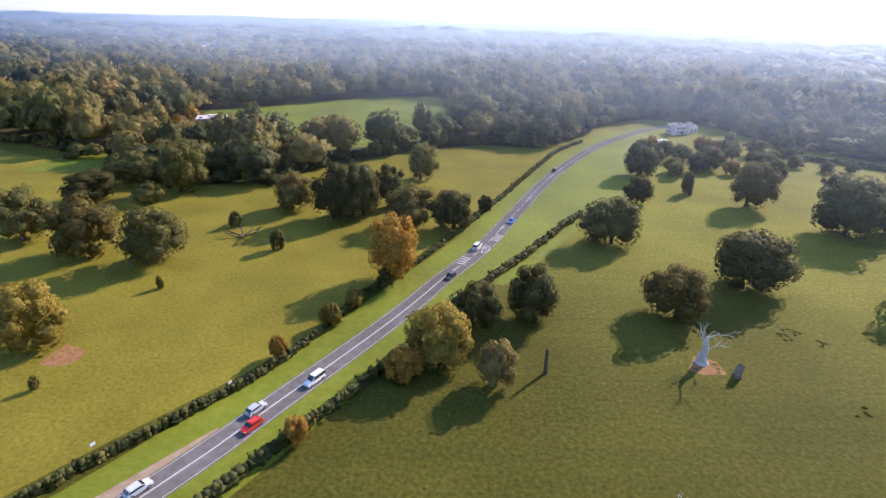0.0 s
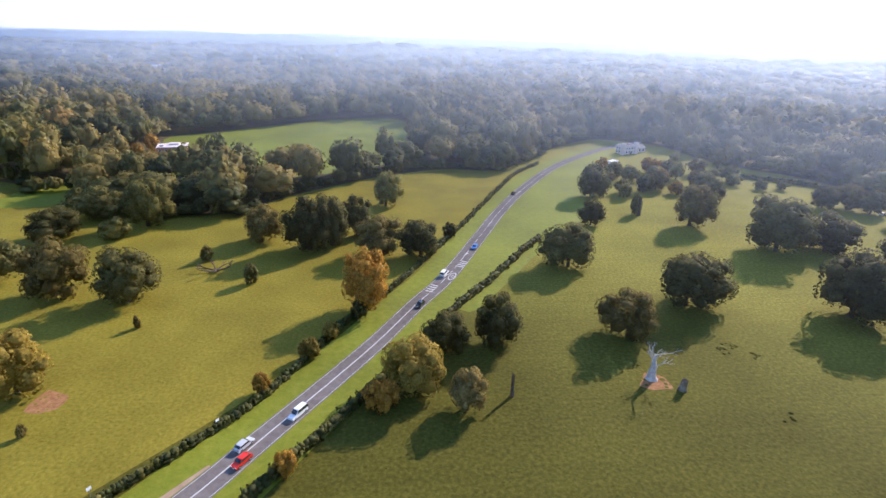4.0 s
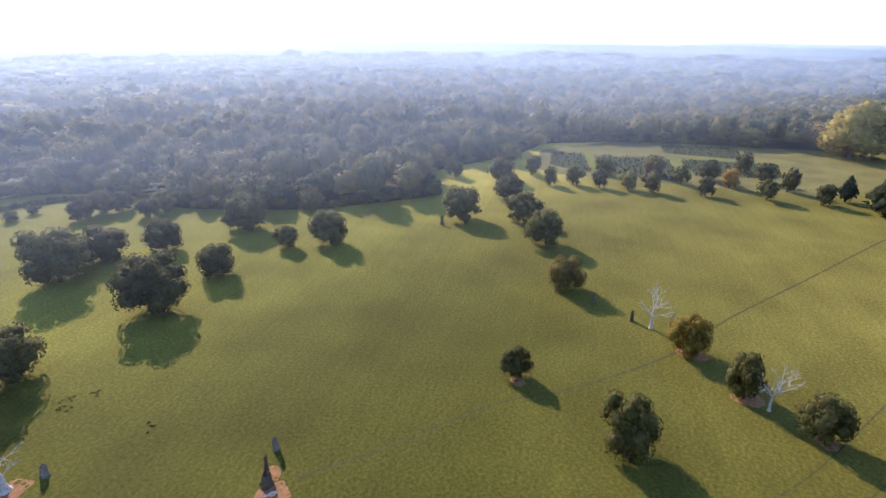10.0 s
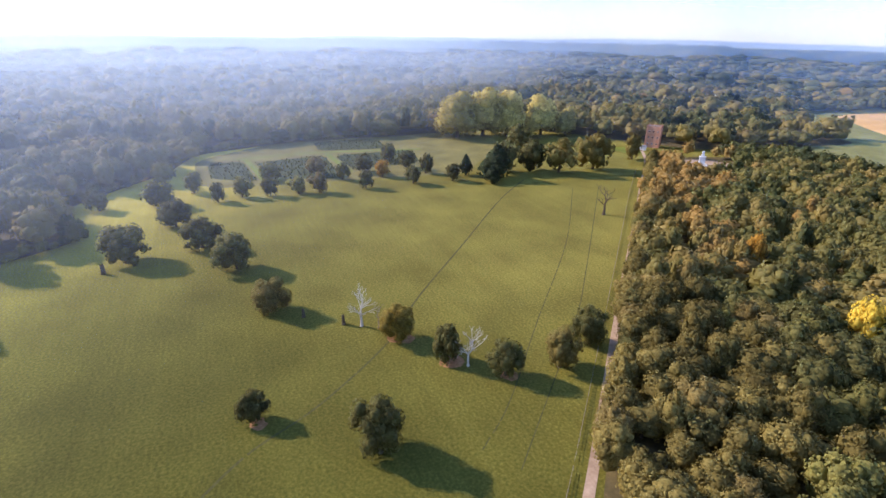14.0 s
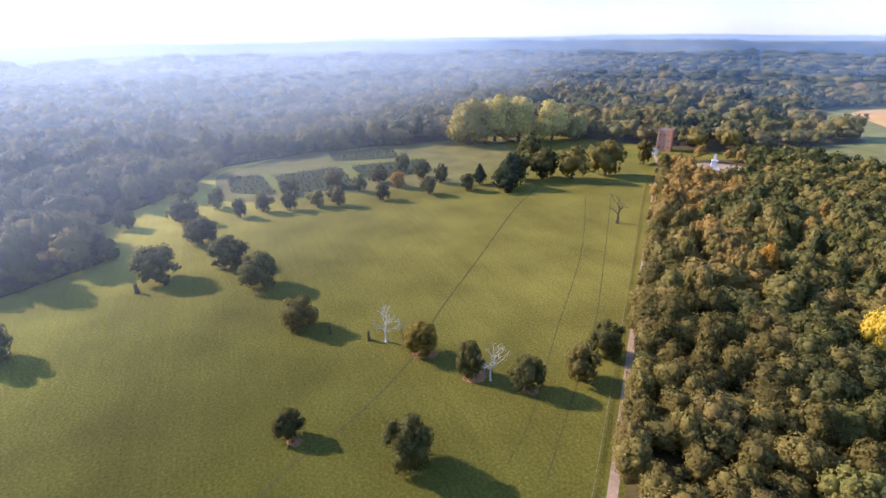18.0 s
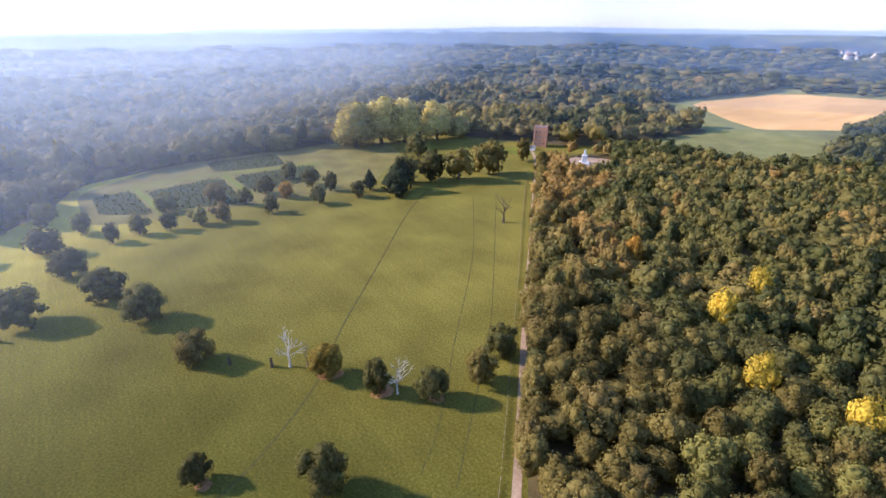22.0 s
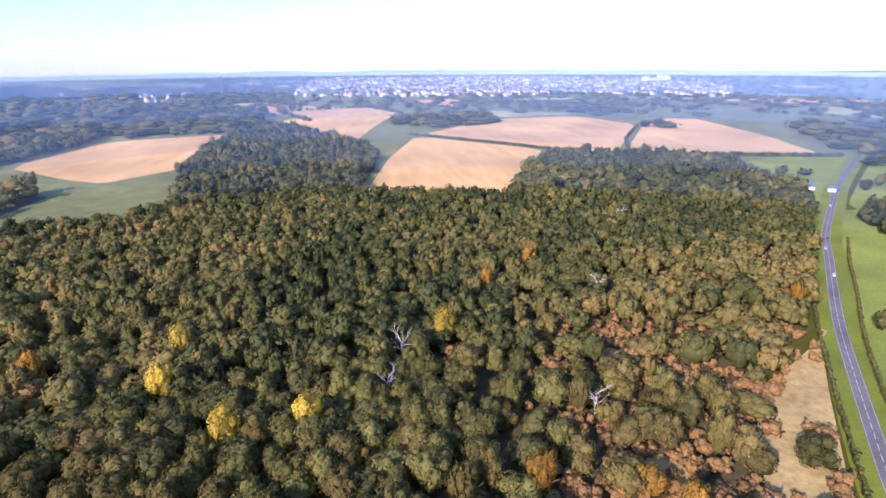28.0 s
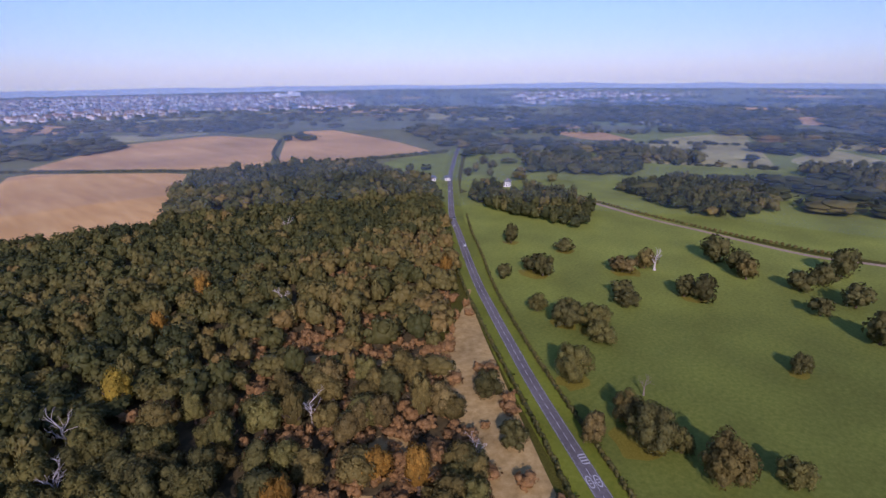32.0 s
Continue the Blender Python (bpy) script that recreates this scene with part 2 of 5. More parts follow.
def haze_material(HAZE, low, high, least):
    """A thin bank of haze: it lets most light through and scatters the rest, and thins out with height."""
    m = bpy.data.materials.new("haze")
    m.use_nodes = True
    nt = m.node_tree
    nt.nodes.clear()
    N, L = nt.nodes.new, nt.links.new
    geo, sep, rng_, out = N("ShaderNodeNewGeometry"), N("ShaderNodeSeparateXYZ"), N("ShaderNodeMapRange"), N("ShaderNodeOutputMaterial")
    # density weighted towards the sun, building its forward glow into the haze
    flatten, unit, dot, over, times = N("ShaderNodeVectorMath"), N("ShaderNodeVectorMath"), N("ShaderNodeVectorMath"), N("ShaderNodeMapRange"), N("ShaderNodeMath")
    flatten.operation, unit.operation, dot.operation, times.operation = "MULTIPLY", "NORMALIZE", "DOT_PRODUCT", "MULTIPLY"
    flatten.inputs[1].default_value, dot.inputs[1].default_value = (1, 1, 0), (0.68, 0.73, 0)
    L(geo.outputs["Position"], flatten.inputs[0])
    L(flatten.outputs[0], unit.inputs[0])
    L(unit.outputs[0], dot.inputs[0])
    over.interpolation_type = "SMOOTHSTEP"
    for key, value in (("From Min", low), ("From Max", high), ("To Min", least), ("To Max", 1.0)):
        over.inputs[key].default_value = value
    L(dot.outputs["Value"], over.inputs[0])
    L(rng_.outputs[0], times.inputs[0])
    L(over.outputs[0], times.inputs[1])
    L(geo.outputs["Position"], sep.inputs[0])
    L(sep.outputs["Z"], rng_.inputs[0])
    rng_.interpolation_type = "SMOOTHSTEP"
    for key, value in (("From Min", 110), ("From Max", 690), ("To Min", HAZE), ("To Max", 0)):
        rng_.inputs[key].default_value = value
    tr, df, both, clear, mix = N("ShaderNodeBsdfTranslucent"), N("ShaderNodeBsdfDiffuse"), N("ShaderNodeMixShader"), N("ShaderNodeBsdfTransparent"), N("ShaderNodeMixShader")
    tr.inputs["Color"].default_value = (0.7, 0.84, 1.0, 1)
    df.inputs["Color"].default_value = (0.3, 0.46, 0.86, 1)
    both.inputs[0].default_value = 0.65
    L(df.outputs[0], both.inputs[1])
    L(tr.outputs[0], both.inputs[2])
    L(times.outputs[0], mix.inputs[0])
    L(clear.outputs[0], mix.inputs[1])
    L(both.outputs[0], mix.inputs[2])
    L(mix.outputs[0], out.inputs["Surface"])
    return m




def haze_sheet():
    """A thin sheet added above the tree tops as distance haze and sun glow, growing with the distance towards the
    sunlit forest.
    """
    m = bpy.data.materials.new("haze_sheet")
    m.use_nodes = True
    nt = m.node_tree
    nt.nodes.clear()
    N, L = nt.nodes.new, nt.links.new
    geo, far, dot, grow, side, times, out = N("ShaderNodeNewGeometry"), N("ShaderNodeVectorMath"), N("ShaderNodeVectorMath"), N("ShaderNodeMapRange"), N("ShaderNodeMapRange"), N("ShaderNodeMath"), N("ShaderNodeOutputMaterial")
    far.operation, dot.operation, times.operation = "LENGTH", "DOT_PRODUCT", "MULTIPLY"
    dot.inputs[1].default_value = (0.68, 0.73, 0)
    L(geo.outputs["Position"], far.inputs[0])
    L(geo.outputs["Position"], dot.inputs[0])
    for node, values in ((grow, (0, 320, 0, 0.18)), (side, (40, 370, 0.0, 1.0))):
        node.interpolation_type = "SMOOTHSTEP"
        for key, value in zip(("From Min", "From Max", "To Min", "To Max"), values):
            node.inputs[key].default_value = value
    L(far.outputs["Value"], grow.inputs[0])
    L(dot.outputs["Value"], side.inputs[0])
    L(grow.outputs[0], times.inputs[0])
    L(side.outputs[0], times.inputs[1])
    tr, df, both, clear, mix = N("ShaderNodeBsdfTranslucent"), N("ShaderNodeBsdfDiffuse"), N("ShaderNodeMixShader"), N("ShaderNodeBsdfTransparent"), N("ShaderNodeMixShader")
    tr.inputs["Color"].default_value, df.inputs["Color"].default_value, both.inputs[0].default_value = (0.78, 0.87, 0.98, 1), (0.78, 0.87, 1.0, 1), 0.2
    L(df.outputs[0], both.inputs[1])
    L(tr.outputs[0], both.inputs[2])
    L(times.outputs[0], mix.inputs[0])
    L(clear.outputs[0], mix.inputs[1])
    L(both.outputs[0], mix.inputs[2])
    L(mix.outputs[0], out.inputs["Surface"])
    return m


# ---- helpers of this scene ----
def mesh_from(name, verts, faces, mat, smooth=False):
    me = bpy.data.meshes.new(name)
    me.from_pydata([tuple(v) for v in verts], [], [tuple(f) for f in faces])
    me.materials.append(mat)
    if smooth:
        me.polygons.foreach_set("use_smooth", [True] * len(me.polygons))
    me.update()
    return me


def tri_mesh(name, verts, tris, mat, tint=None, normals=None):
    """A mesh from numpy arrays of corners and triangles, with an optional tint and normal for each corner."""
    me = bpy.data.meshes.new(name)
    verts, tris = np.asarray(verts, np.float32), np.asarray(tris, np.int32)
    me.vertices.add(len(verts))
    me.vertices.foreach_set("co", verts.ravel())
    me.loops.add(3 * len(tris))
    me.loops.foreach_set("vertex_index", tris.ravel())
    me.polygons.add(len(tris))
    me.polygons.foreach_set("loop_start", np.arange(0, 3 * len(tris), 3, dtype=np.int32))
    if tint is not None:
        me.attributes.new("tint", "FLOAT", "POINT").data.foreach_set("value", np.asarray(tint, np.float32))
    me.materials.append(mat)
    me.polygons.foreach_set("use_smooth", np.ones(len(tris), bool))
    me.update(calc_edges=True)
    if normals is not None:
        me.normals_split_custom_set_from_vertices(np.asarray(normals, np.float32))
    return me


def part(name, bm, mat, parent, label=""):
    """Links a bmesh or a mesh as one mesh object under a thing or a part."""
    if isinstance(bm, bpy.types.Mesh):
        me = bm
    else:
        me = bpy.data.meshes.new(name)
        bm.to_mesh(me)
        bm.free()
        me.materials.append(mat)
    ob = new(name, me)
    ob.parent = parent
    return tagged(ob, label)


def spline(points, step=4.0):
    """A smooth line through plan points, at even steps."""
    P = np.array(points, float)
    P = np.vstack([2 * P[0] - P[1], P, 2 * P[-1] - P[-2]])
    out = []
    for a, b, c, d in zip(P, P[1:], P[2:], P[3:]):
        n = max(1, int(np.linalg.norm(c - b) / step))
        for k in range(n):
            u = k / n
            out.append(0.5 * (2 * b + (c - a) * u + (2 * a - 5 * b + 4 * c - d) * u * u + (3 * b - a - 3 * c + d) * u**3))
    out.append(P[-2])
    return np.array(out)


def sides(line):
    """The normals to the left of a line."""
    t = np.gradient(line, axis=0)
    t /= np.linalg.norm(t, axis=1)[:, None]
    return np.stack([-t[:, 1], t[:, 0]], 1)


def strip(name, line, left, right, z, mat, label="", kind="structure", start=0, end=None):
    """A band along a line, from left to right metres off it."""
    line = line[start:end]
    n = sides(line)
    a, b = line + n * np.reshape(left, (-1, 1)), line + n * np.reshape(right, (-1, 1))
    verts = [(*p, z) for q in zip(a, b) for p in q]
    faces = [(2 * k, 2 * k + 1, 2 * k + 3, 2 * k + 2) for k in range(len(line) - 1)]
    return tagged(new(name, mesh_from(name, verts, faces, mat)), label, kind=kind)


def rounded(poly, times=2):
    """The outline with its corners cut."""
    P = np.array(poly, float)
    for _ in range(times):
        Q = np.roll(P, -1, 0)
        P = np.stack([0.88 * P + 0.12 * Q, 0.12 * P + 0.88 * Q], 1).reshape(-1, 2)
    return P


def sheet(name, poly, z, mat, label, kind="structure", times=2):
    """A level patch of ground with the given outline, rounded at its corners."""
    line = rounded(poly, times)
    tris = tessellate_polygon([[Vector((x, y, 0)) for x, y in line]])
    out = []
    for i, j, k in tris:
        cross = np.cross(line[j] - line[i], line[k] - line[i])
        out.append((i, j, k) if cross > 0 else (i, k, j))
    return tagged(new(name, mesh_from(name, [(x, y, z) for x, y in line], out, mat)), label, kind=kind)


def inside(p, poly):
    """Which of the plan points lie in a polygon."""
    x, y = p[:, 0], p[:, 1]
    hit = np.zeros(len(p), bool)
    for (x0, y0), (x1, y1) in zip(poly, poly[1:] + poly[:1]):
        cross = (y0 > y) != (y1 > y)
        hit ^= cross & (x < (x1 - x0) * (y - y0) / (y1 - y0 if y1 != y0 else 1e-9) + x0)
    return hit


def scatter(rng, poly, step, holes=(), near=0.0, far=1e9):
    """Jittered plan points in a polygon, outside its holes and between two distances from the plan's middle."""
    P = np.array(poly)
    lo, hi = np.maximum(P.min(0), -far), np.minimum(P.max(0), far)
    gx, gy = np.meshgrid(np.arange(lo[0], hi[0], step), np.arange(lo[1], hi[1], step))
    p = np.stack([gx.ravel(), gy.ravel()], 1) + rng.uniform(-0.42, 0.42, (gx.size, 2)) * step
    r = np.hypot(p[:, 0], p[:, 1])
    p = p[(r >= near) & (r < far)]
    keep = inside(p, poly)
    for h in holes:
        keep &= ~inside(p, h)
    return p[keep]


ICO = None


def ico():
    global ICO
    if ICO is None:
        bm = bmesh.new()
        bmesh.ops.create_icosphere(bm, subdivisions=1, radius=1)
        ICO = np.array([v.co[:] for v in bm.verts]), np.array([[v.index for v in f.verts] for f in bm.faces])
        bm.free()
    return ICO


def crown(seed, tufts, size, lobes=9, shape="round", cores=99, full=0.0):
    """A crown one unit wide and one high: billowing lobes set with small sprays of leaves, whose normals follow the lobes."""
    rng = np.random.default_rng(seed)
    C, R = [], []
    for k in range(lobes):
        a, u = 2.4 * k + rng.uniform(-0.5, 0.5), (k + 0.5) / lobes
        if shape == "cone":
            z, rad, r = 0.1 + 0.82 * u, 0.27 * (1 - u), 0.24 * (1 - 0.75 * u)
        elif shape == "tall":
            z, rad, r = 0.2 + 0.62 * u, 0.24 * (1 - 0.5 * u), rng.uniform(0.17, 0.27) * (1 - 0.25 * u)
        else:
            r = rng.uniform(0.12, 0.25) * (10 / lobes) ** 0.3
            up, lean = 1 - 1.75 * u, 1 + 0.2 * math.sin(a + seed) + 0.14 * math.sin(2 * a + 3 * seed)
            rad, z = (0.5 - r) * math.sqrt(max(0.01, 1 - up * up)) * lean * rng.uniform(0.72, 1.2), 0.47 + up * (0.5 - r) * rng.uniform(0.8, 1.18)
        r *= 1 + 0.25 * full
        C.append((rad * math.cos(a), rad * math.sin(a), z))
        R.append(r)
    C, R = np.array(C), np.array(R)
    iv, it = ico()
    V, T, N, n = [], [], [], 0
    if cores < lobes:
        bodies = [(np.array((0, 0, 0.3 + 0.35 * k / max(1, cores - 1) if cores > 1 else 0.48)), np.array((0.38, 0.38, 0.33)) * (1 - 0.12 * k)) for k in range(cores)]
    else:
        bodies = [(c, r * 0.86) for c, r in zip(C, R)] + [(np.array((0, 0, 0.46)), np.array((0.32, 0.32, 0.3)) * (1 + 0.25 * full))]
    for c, r in bodies:
        V.append(c + iv * r * rng.uniform(0.85, 1.1, (len(iv), 1)))
        T.append(it + n)
        N.append(iv)
        n += len(iv)
    which = rng.choice(lobes, tufts * 3, p=R**2 / (R**2).sum())
    D = rng.normal(size=(tufts * 3, 3))
    D[:, 2] = D[:, 2] * 0.9 + 0.3
    D /= np.linalg.norm(D, axis=1)[:, None]
    P = C[which] + D * R[which, None] * rng.uniform(0.84, 1.2, (tufts * 3, 1))
    deep = (np.linalg.norm(P[:, None] - C[None], axis=2) / R[None]).min(1)
    ok = np.argsort(-deep)[:tufts]
    P, D = P[ok], D[ok]
    middle = P - (0, 0, 0.4)
    soft = (0.85 - 0.35 * full) * D + (0.5 + 0.4 * full) * middle / np.linalg.norm(middle, axis=1)[:, None] + rng.normal(size=(tufts, 3)) * 0.2
    face = D + rng.normal(size=(tufts, 3)) * 0.42
    face /= np.linalg.norm(face, axis=1)[:, None]
    U = np.cross(face, rng.normal(size=(tufts, 3)))
    U /= np.linalg.norm(U, axis=1)[:, None]
    W = np.cross(face, U)
    s = size * rng.uniform(0.55, 1.45, (tufts, 1))
    # a spray: four corners, bent over its middle
    ring = [P + U * s - face * s * 0.35, P + W * s * rng.uniform(0.4, 0.9, (tufts, 1)) + face * s * 0.15, P - U * s * rng.uniform(0.6, 1.1, (tufts, 1)) - face * s * 0.35, P - W * s * rng.uniform(0.4, 0.9, (tufts, 1)) + face * s * 0.15]
    base = n + np.arange(tufts)[:, None] * 4
    T += [np.concatenate([base, base + 1, base + 3], 1), np.concatenate([base + 1, base + 2, base + 3], 1)]
    out = np.vstack(V + [np.stack(ring, 1).reshape(-1, 3)])
    out[:, :2] *= 0.52 / np.percentile(np.hypot(out[:, 0], out[:, 1]), 95)
    low, high = np.percentile(out[:, 2], 1), np.percentile(out[:, 2], 99.6)
    out[:, 2] = 0.02 + 0.98 * (out[:, 2] - low) / (high - low)
    N = np.vstack(N + [np.repeat(soft, 4, 0)])
    return out, np.vstack(T), N / np.linalg.norm(N, axis=1)[:, None]


def upper(kind, low=0.3):
    """A crown without its underside, which no light reaches inside a dense wood."""
    v, t, n = kind
    t = t[v[t][:, :, 2].max(1) > low]
    used = np.unique(t)
    back = np.zeros(len(v), int)
    back[used] = np.arange(len(used))
    return v[used], back[t], n[used]


def canopy(name, pts, width, height, tint, kinds, label, rng, lift=0.12, mat=None, kind="stuff", category="trees"):
    """Many crowns joined into one mesh, each turned, sized and tinted by itself."""
    V, T, C, S, n = [], [], [], [], 0
    which = rng.integers(0, len(kinds), len(pts))
    for k, (cv, ct, cn) in enumerate(kinds):
        sel = np.flatnonzero(which == k)
        if not len(sel):
            continue
        a = rng.uniform(0, 2 * math.pi, len(sel))
        ca, sa = np.cos(a)[:, None], np.sin(a)[:, None]
        w, h = width[sel, None], height[sel, None]
        x = (cv[None, :, 0] * ca - cv[None, :, 1] * sa) * w + pts[sel, 0, None]
        y = (cv[None, :, 0] * sa + cv[None, :, 1] * ca) * w + pts[sel, 1, None]
        z = (lift + cv[None, :, 2] * (1 - lift)) * h
        V.append(np.stack([x, y, z], 2).reshape(-1, 3))
        T.append((ct[None] + (n + np.arange(len(sel)) * len(cv))[:, None, None]).reshape(-1, 3))
        C.append(np.repeat(tint[sel], len(cv)))
        s = np.stack([(cn[None, :, 0] * ca - cn[None, :, 1] * sa) / w, (cn[None, :, 0] * sa + cn[None, :, 1] * ca) / w, cn[None, :, 2] / h], 2).reshape(-1, 3)
        S.append(s / np.linalg.norm(s, axis=1)[:, None])
        n += len(sel) * len(cv)
    ob = new(name, tri_mesh(name, np.vstack(V), np.vstack(T), mat or M["wood"], np.concatenate(C), np.vstack(S)))
    return tagged(ob, label, category, kind=kind)

# ---- ground and roads ----
def square(r, z):
    return [(-r, -r, z), (r, -r, z), (r, r, z), (-r, r, z)]


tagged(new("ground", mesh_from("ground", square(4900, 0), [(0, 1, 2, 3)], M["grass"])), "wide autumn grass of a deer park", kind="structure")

sheet("farmland", [(700, -470), (-160, -500), (-420, -560), (-640, -640), (-1000, -860), (-1450, -900), (-1500, 500), (-4600, 1500), (-4600, -4600), (1500, -4600), (900, -2600), (500, -1150)], 0.004, M["pasture"], "green farmland beyond the wood")
ROAD = spline([(-860, -800), (-643, -615), (-527, -514), (-448, -438), (-372, -363), (-332, -317), (-291, -270), (-252, -224), (-224, -188), (-202, -159), (-173, -120), (-137, -68), (-90, 0), (-45, 61), (-30, 84), (-10, 116), (3, 140), (15, 161), (33, 202), (47, 234), (67, 273), (98, 323), (135, 366), (165, 392), (240, 440), (330, 480)])
RIDE = spline([(40, -45), (75, -80), (152, -155), (205, -208), (270, -272), (343, -344), (388, -380)])
SPUR = spline([(-560, -400), (-528, -326), (-507, -268), (-489, -210), (-480, -155), (-471, -107), (-468, -68), (-478, -29), (-490, 60)])
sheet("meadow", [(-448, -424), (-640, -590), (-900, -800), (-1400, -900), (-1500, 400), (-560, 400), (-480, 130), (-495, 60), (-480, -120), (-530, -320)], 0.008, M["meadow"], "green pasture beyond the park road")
sheet("meadow", [(-112, 0), (-62, 66), (-35, 98), (-4, 154), (30, 224), (68, 306), (20, 312), (-20, 288), (-62, 250), (-78, 226), (-120, 222), (-250, 290), (-330, 180), (-230, 40)], 0.012, M["hay"], "yellowed rough meadow beside the road, painted sunlit bright")
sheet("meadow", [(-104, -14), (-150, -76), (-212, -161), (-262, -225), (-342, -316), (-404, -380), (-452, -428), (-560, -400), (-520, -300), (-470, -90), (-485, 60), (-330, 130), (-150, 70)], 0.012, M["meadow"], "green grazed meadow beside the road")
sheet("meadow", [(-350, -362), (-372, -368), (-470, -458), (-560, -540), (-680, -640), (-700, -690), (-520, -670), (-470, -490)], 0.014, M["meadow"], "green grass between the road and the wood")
strip("verge", ROAD, 11, -11, 0.03, M["verge"], "mown green grass verge along the road")
sheet("verge", [(20, 134), (33, 152), (50, 178), (60, 192), (84, 222), (99, 262), (118, 300), (146, 340), (150, 372), (110, 330), (80, 284), (55, 234), (36, 192), (12, 140)], 0.022, M["verge"], "mown green grass between the road and the hedge")
road = strip("road", ROAD, 3.1, -3.1, 0.07, M["asphalt"], "grey asphalt country road")
strip("ride", RIDE, 1.4, -1.4, 0.06, M["gravel"], "pale gravel ride beside the wood")
strip("park_road", SPUR, 2.6, -2.6, 0.06, M["gravel"], "pale surfaced park road across the meadow")

# ---- fields ----
for poly, mat, label in (
    ([(476, -796), (440, -1029), (244, -1095), (245, -886), (240, -749), (303, -669), (358, -700)], "stubble", "bare tan stubble field"),
    ([(200, -1255), (137, -1429), (-85, -1403), (-22, -1131), (10, -960), (84, -1060)], "stubble", "bare tan stubble field"),
    ([(0, -560), (-38, -777), (-101, -1000), (-284, -815), (-237, -720), (-164, -540)], "stubble", "bare tan stubble field"),
    ([(-105, -1010), (-306, -1251), (-519, -1286), (-590, -1090), (-383, -765), (-293, -825)], "stubble", "bare tan stubble field with pale tracks"),
    ([(-395, -760), (-605, -1095), (-786, -1255), (-735, -890), (-667, -680), (-508, -720)], "stubble", "bare tan stubble field"),
    ([(322, -480), (325, -590), (216, -645), (178, -540), (240, -490)], "pasture", "green meadow strip beyond the wood"),
):
    sheet("field", poly, 0.08, M[mat], label, times=1)


for poly, mat, label in (
    ([(-557, -1480), (-887, -1764), (-1129, -1450), (-907, -1120), (-620, -1223)], "pasture", "distant green pasture"),
    ([(-1309, -1423), (-1410, -1011), (-1285, -911), (-1139, -1189)], "dull", "distant dry pasture"),
    ([(-1081, -734), (-1160, -637), (-1049, -487), (-1000, -579)], "stubble", "distant stubble field"),
    ([(-1123, -473), (-1345, -375), (-1101, -294), (-936, -325), (-987, -404)], "dull", "distant dry pasture"),
    ([(-961, -206), (-1150, -181), (-1059, -94), (-916, -70), (-880, -130)], "dull", "distant dry pasture"),
    ([(-1309, -331), (-1403, -139), (-1164, -112), (-1143, -222)], "dull", "distant dry pasture"),
    ([(-200, -1450), (-330, -1480), (-560, -1330), (-330, -1290)], "dull", "distant dry pasture"),
    ([(-900, -1900), (-1300, -1720), (-1700, -1500), (-1350, -1450)], "stubble", "distant stubble field"),
    ([(1952, -633), (1800, -991), (2223, -1220), (2251, -729)], "dull", "pale distant clearing"),
    ([(313, -1800), (294, -1496), (60, -1470), (20, -1640)], "stubble", "distant stubble field"),
):
    sheet("field", poly, 0.3, M[mat], label, times=1)

# ---- woods: outlines ----
WOOD = [(60, -69), (165, -174), (260, -269), (340, -350), (345, -400), (320, -452), (300, -472), (236, -488), (182, -515), (216, -640), (240, -749), (245, -886), (230, -1000), (84, -1050), (15, -945), (-25, -777), (8, -560), (-150, -520), (-220, -690), (-300, -770), (-400, -735), (-500, -660), (-460, -480), (-360, -362), (-300, -300), (-245, -240), (-196, -201), (-168, -180), (-152, -148), (-134, -124), (-112, -97), (-60, -70), (0, -62)]
NORTH = [(-4300, 1200), (-500, 430), (-245, 297), (-190, 275), (-185, 262), (-160, 262), (-150, 240), (-115, 226), (-73, 230), (-59, 256), (-18, 294), (25, 318), (61, 312), (85, 343), (122, 395), (160, 425), (205, 400), (215, 335), (250, 300), (262, 250), (245, 200), (252, 165), (262, 125), (280, 100), (305, 66), (364, 85), (404, 58), (440, 30), (500, 10), (525, -60), (530, -150), (525, -200), (540, -330), (405, -402), (370, -425), (348, -470), (340, -540), (330, -610), (400, -650), (490, -720), (520, -800), (480, -1110), (900, -2600), (3000, -3000), (4300, -1000), (4300, 2500), (2500, 4200), (-1500, 4300), (-4300, 3500)]
GLADE = [(-178, 412), (-140, 440), (-83, 492), (-35, 520), (4, 512), (12, 450), (6, 400), (12, 345), (-40, 304), (-98, 280), (-138, 305)]
HOUSE_PLOT = [(-178, 336), (-150, 292), (-112, 288), (-112, 365), (-172, 378)]
LAWN = [(-192, 236), (-160, 240), (-148, 292), (-188, 275)]
LAWN_B = [(-385, 700), (-330, 600), (-310, 540), (-362, 588)]
CLEARING = [(-240, -218), (-192, -190), (-164, -176), (-146, -150), (-127, -122), (-112, -98), (-96, -76), (-106, -52), (-135, -91), (-160, -124), (-197, -172), (-238, -222)]
sheet("wood_floor", WOOD, 0.04, M["floor"], "brown leaf litter under the wood")
sheet("wood_floor", NORTH, 0.04, M["floor"], "brown leaf litter under the forest")
sheet("glade", GLADE, 0.12, M["verge"], "bright green glade inside the forest")
sheet("glade", LAWN, 0.12, M["verge"], "bright green lawn between the trees")
sheet("glade", LAWN_B, 0.12, M["verge"], "bright green lawn inside the forest")
sheet("clearing", CLEARING, 0.05, M["scrub"], "dry tan grass clearing beside the road")
GAPS = [(-113, -214, 9), (-135, -190, 10), (-70, -116, 11), (-78, -199, 8), (-42, -221, 8), (-100, -137, 8), (-152, -176, 9), (-101, -118, 9), (-60, -128, 7), (-122, -232, 8), (-165, -215, 9)]
grnd = random.Random(12)
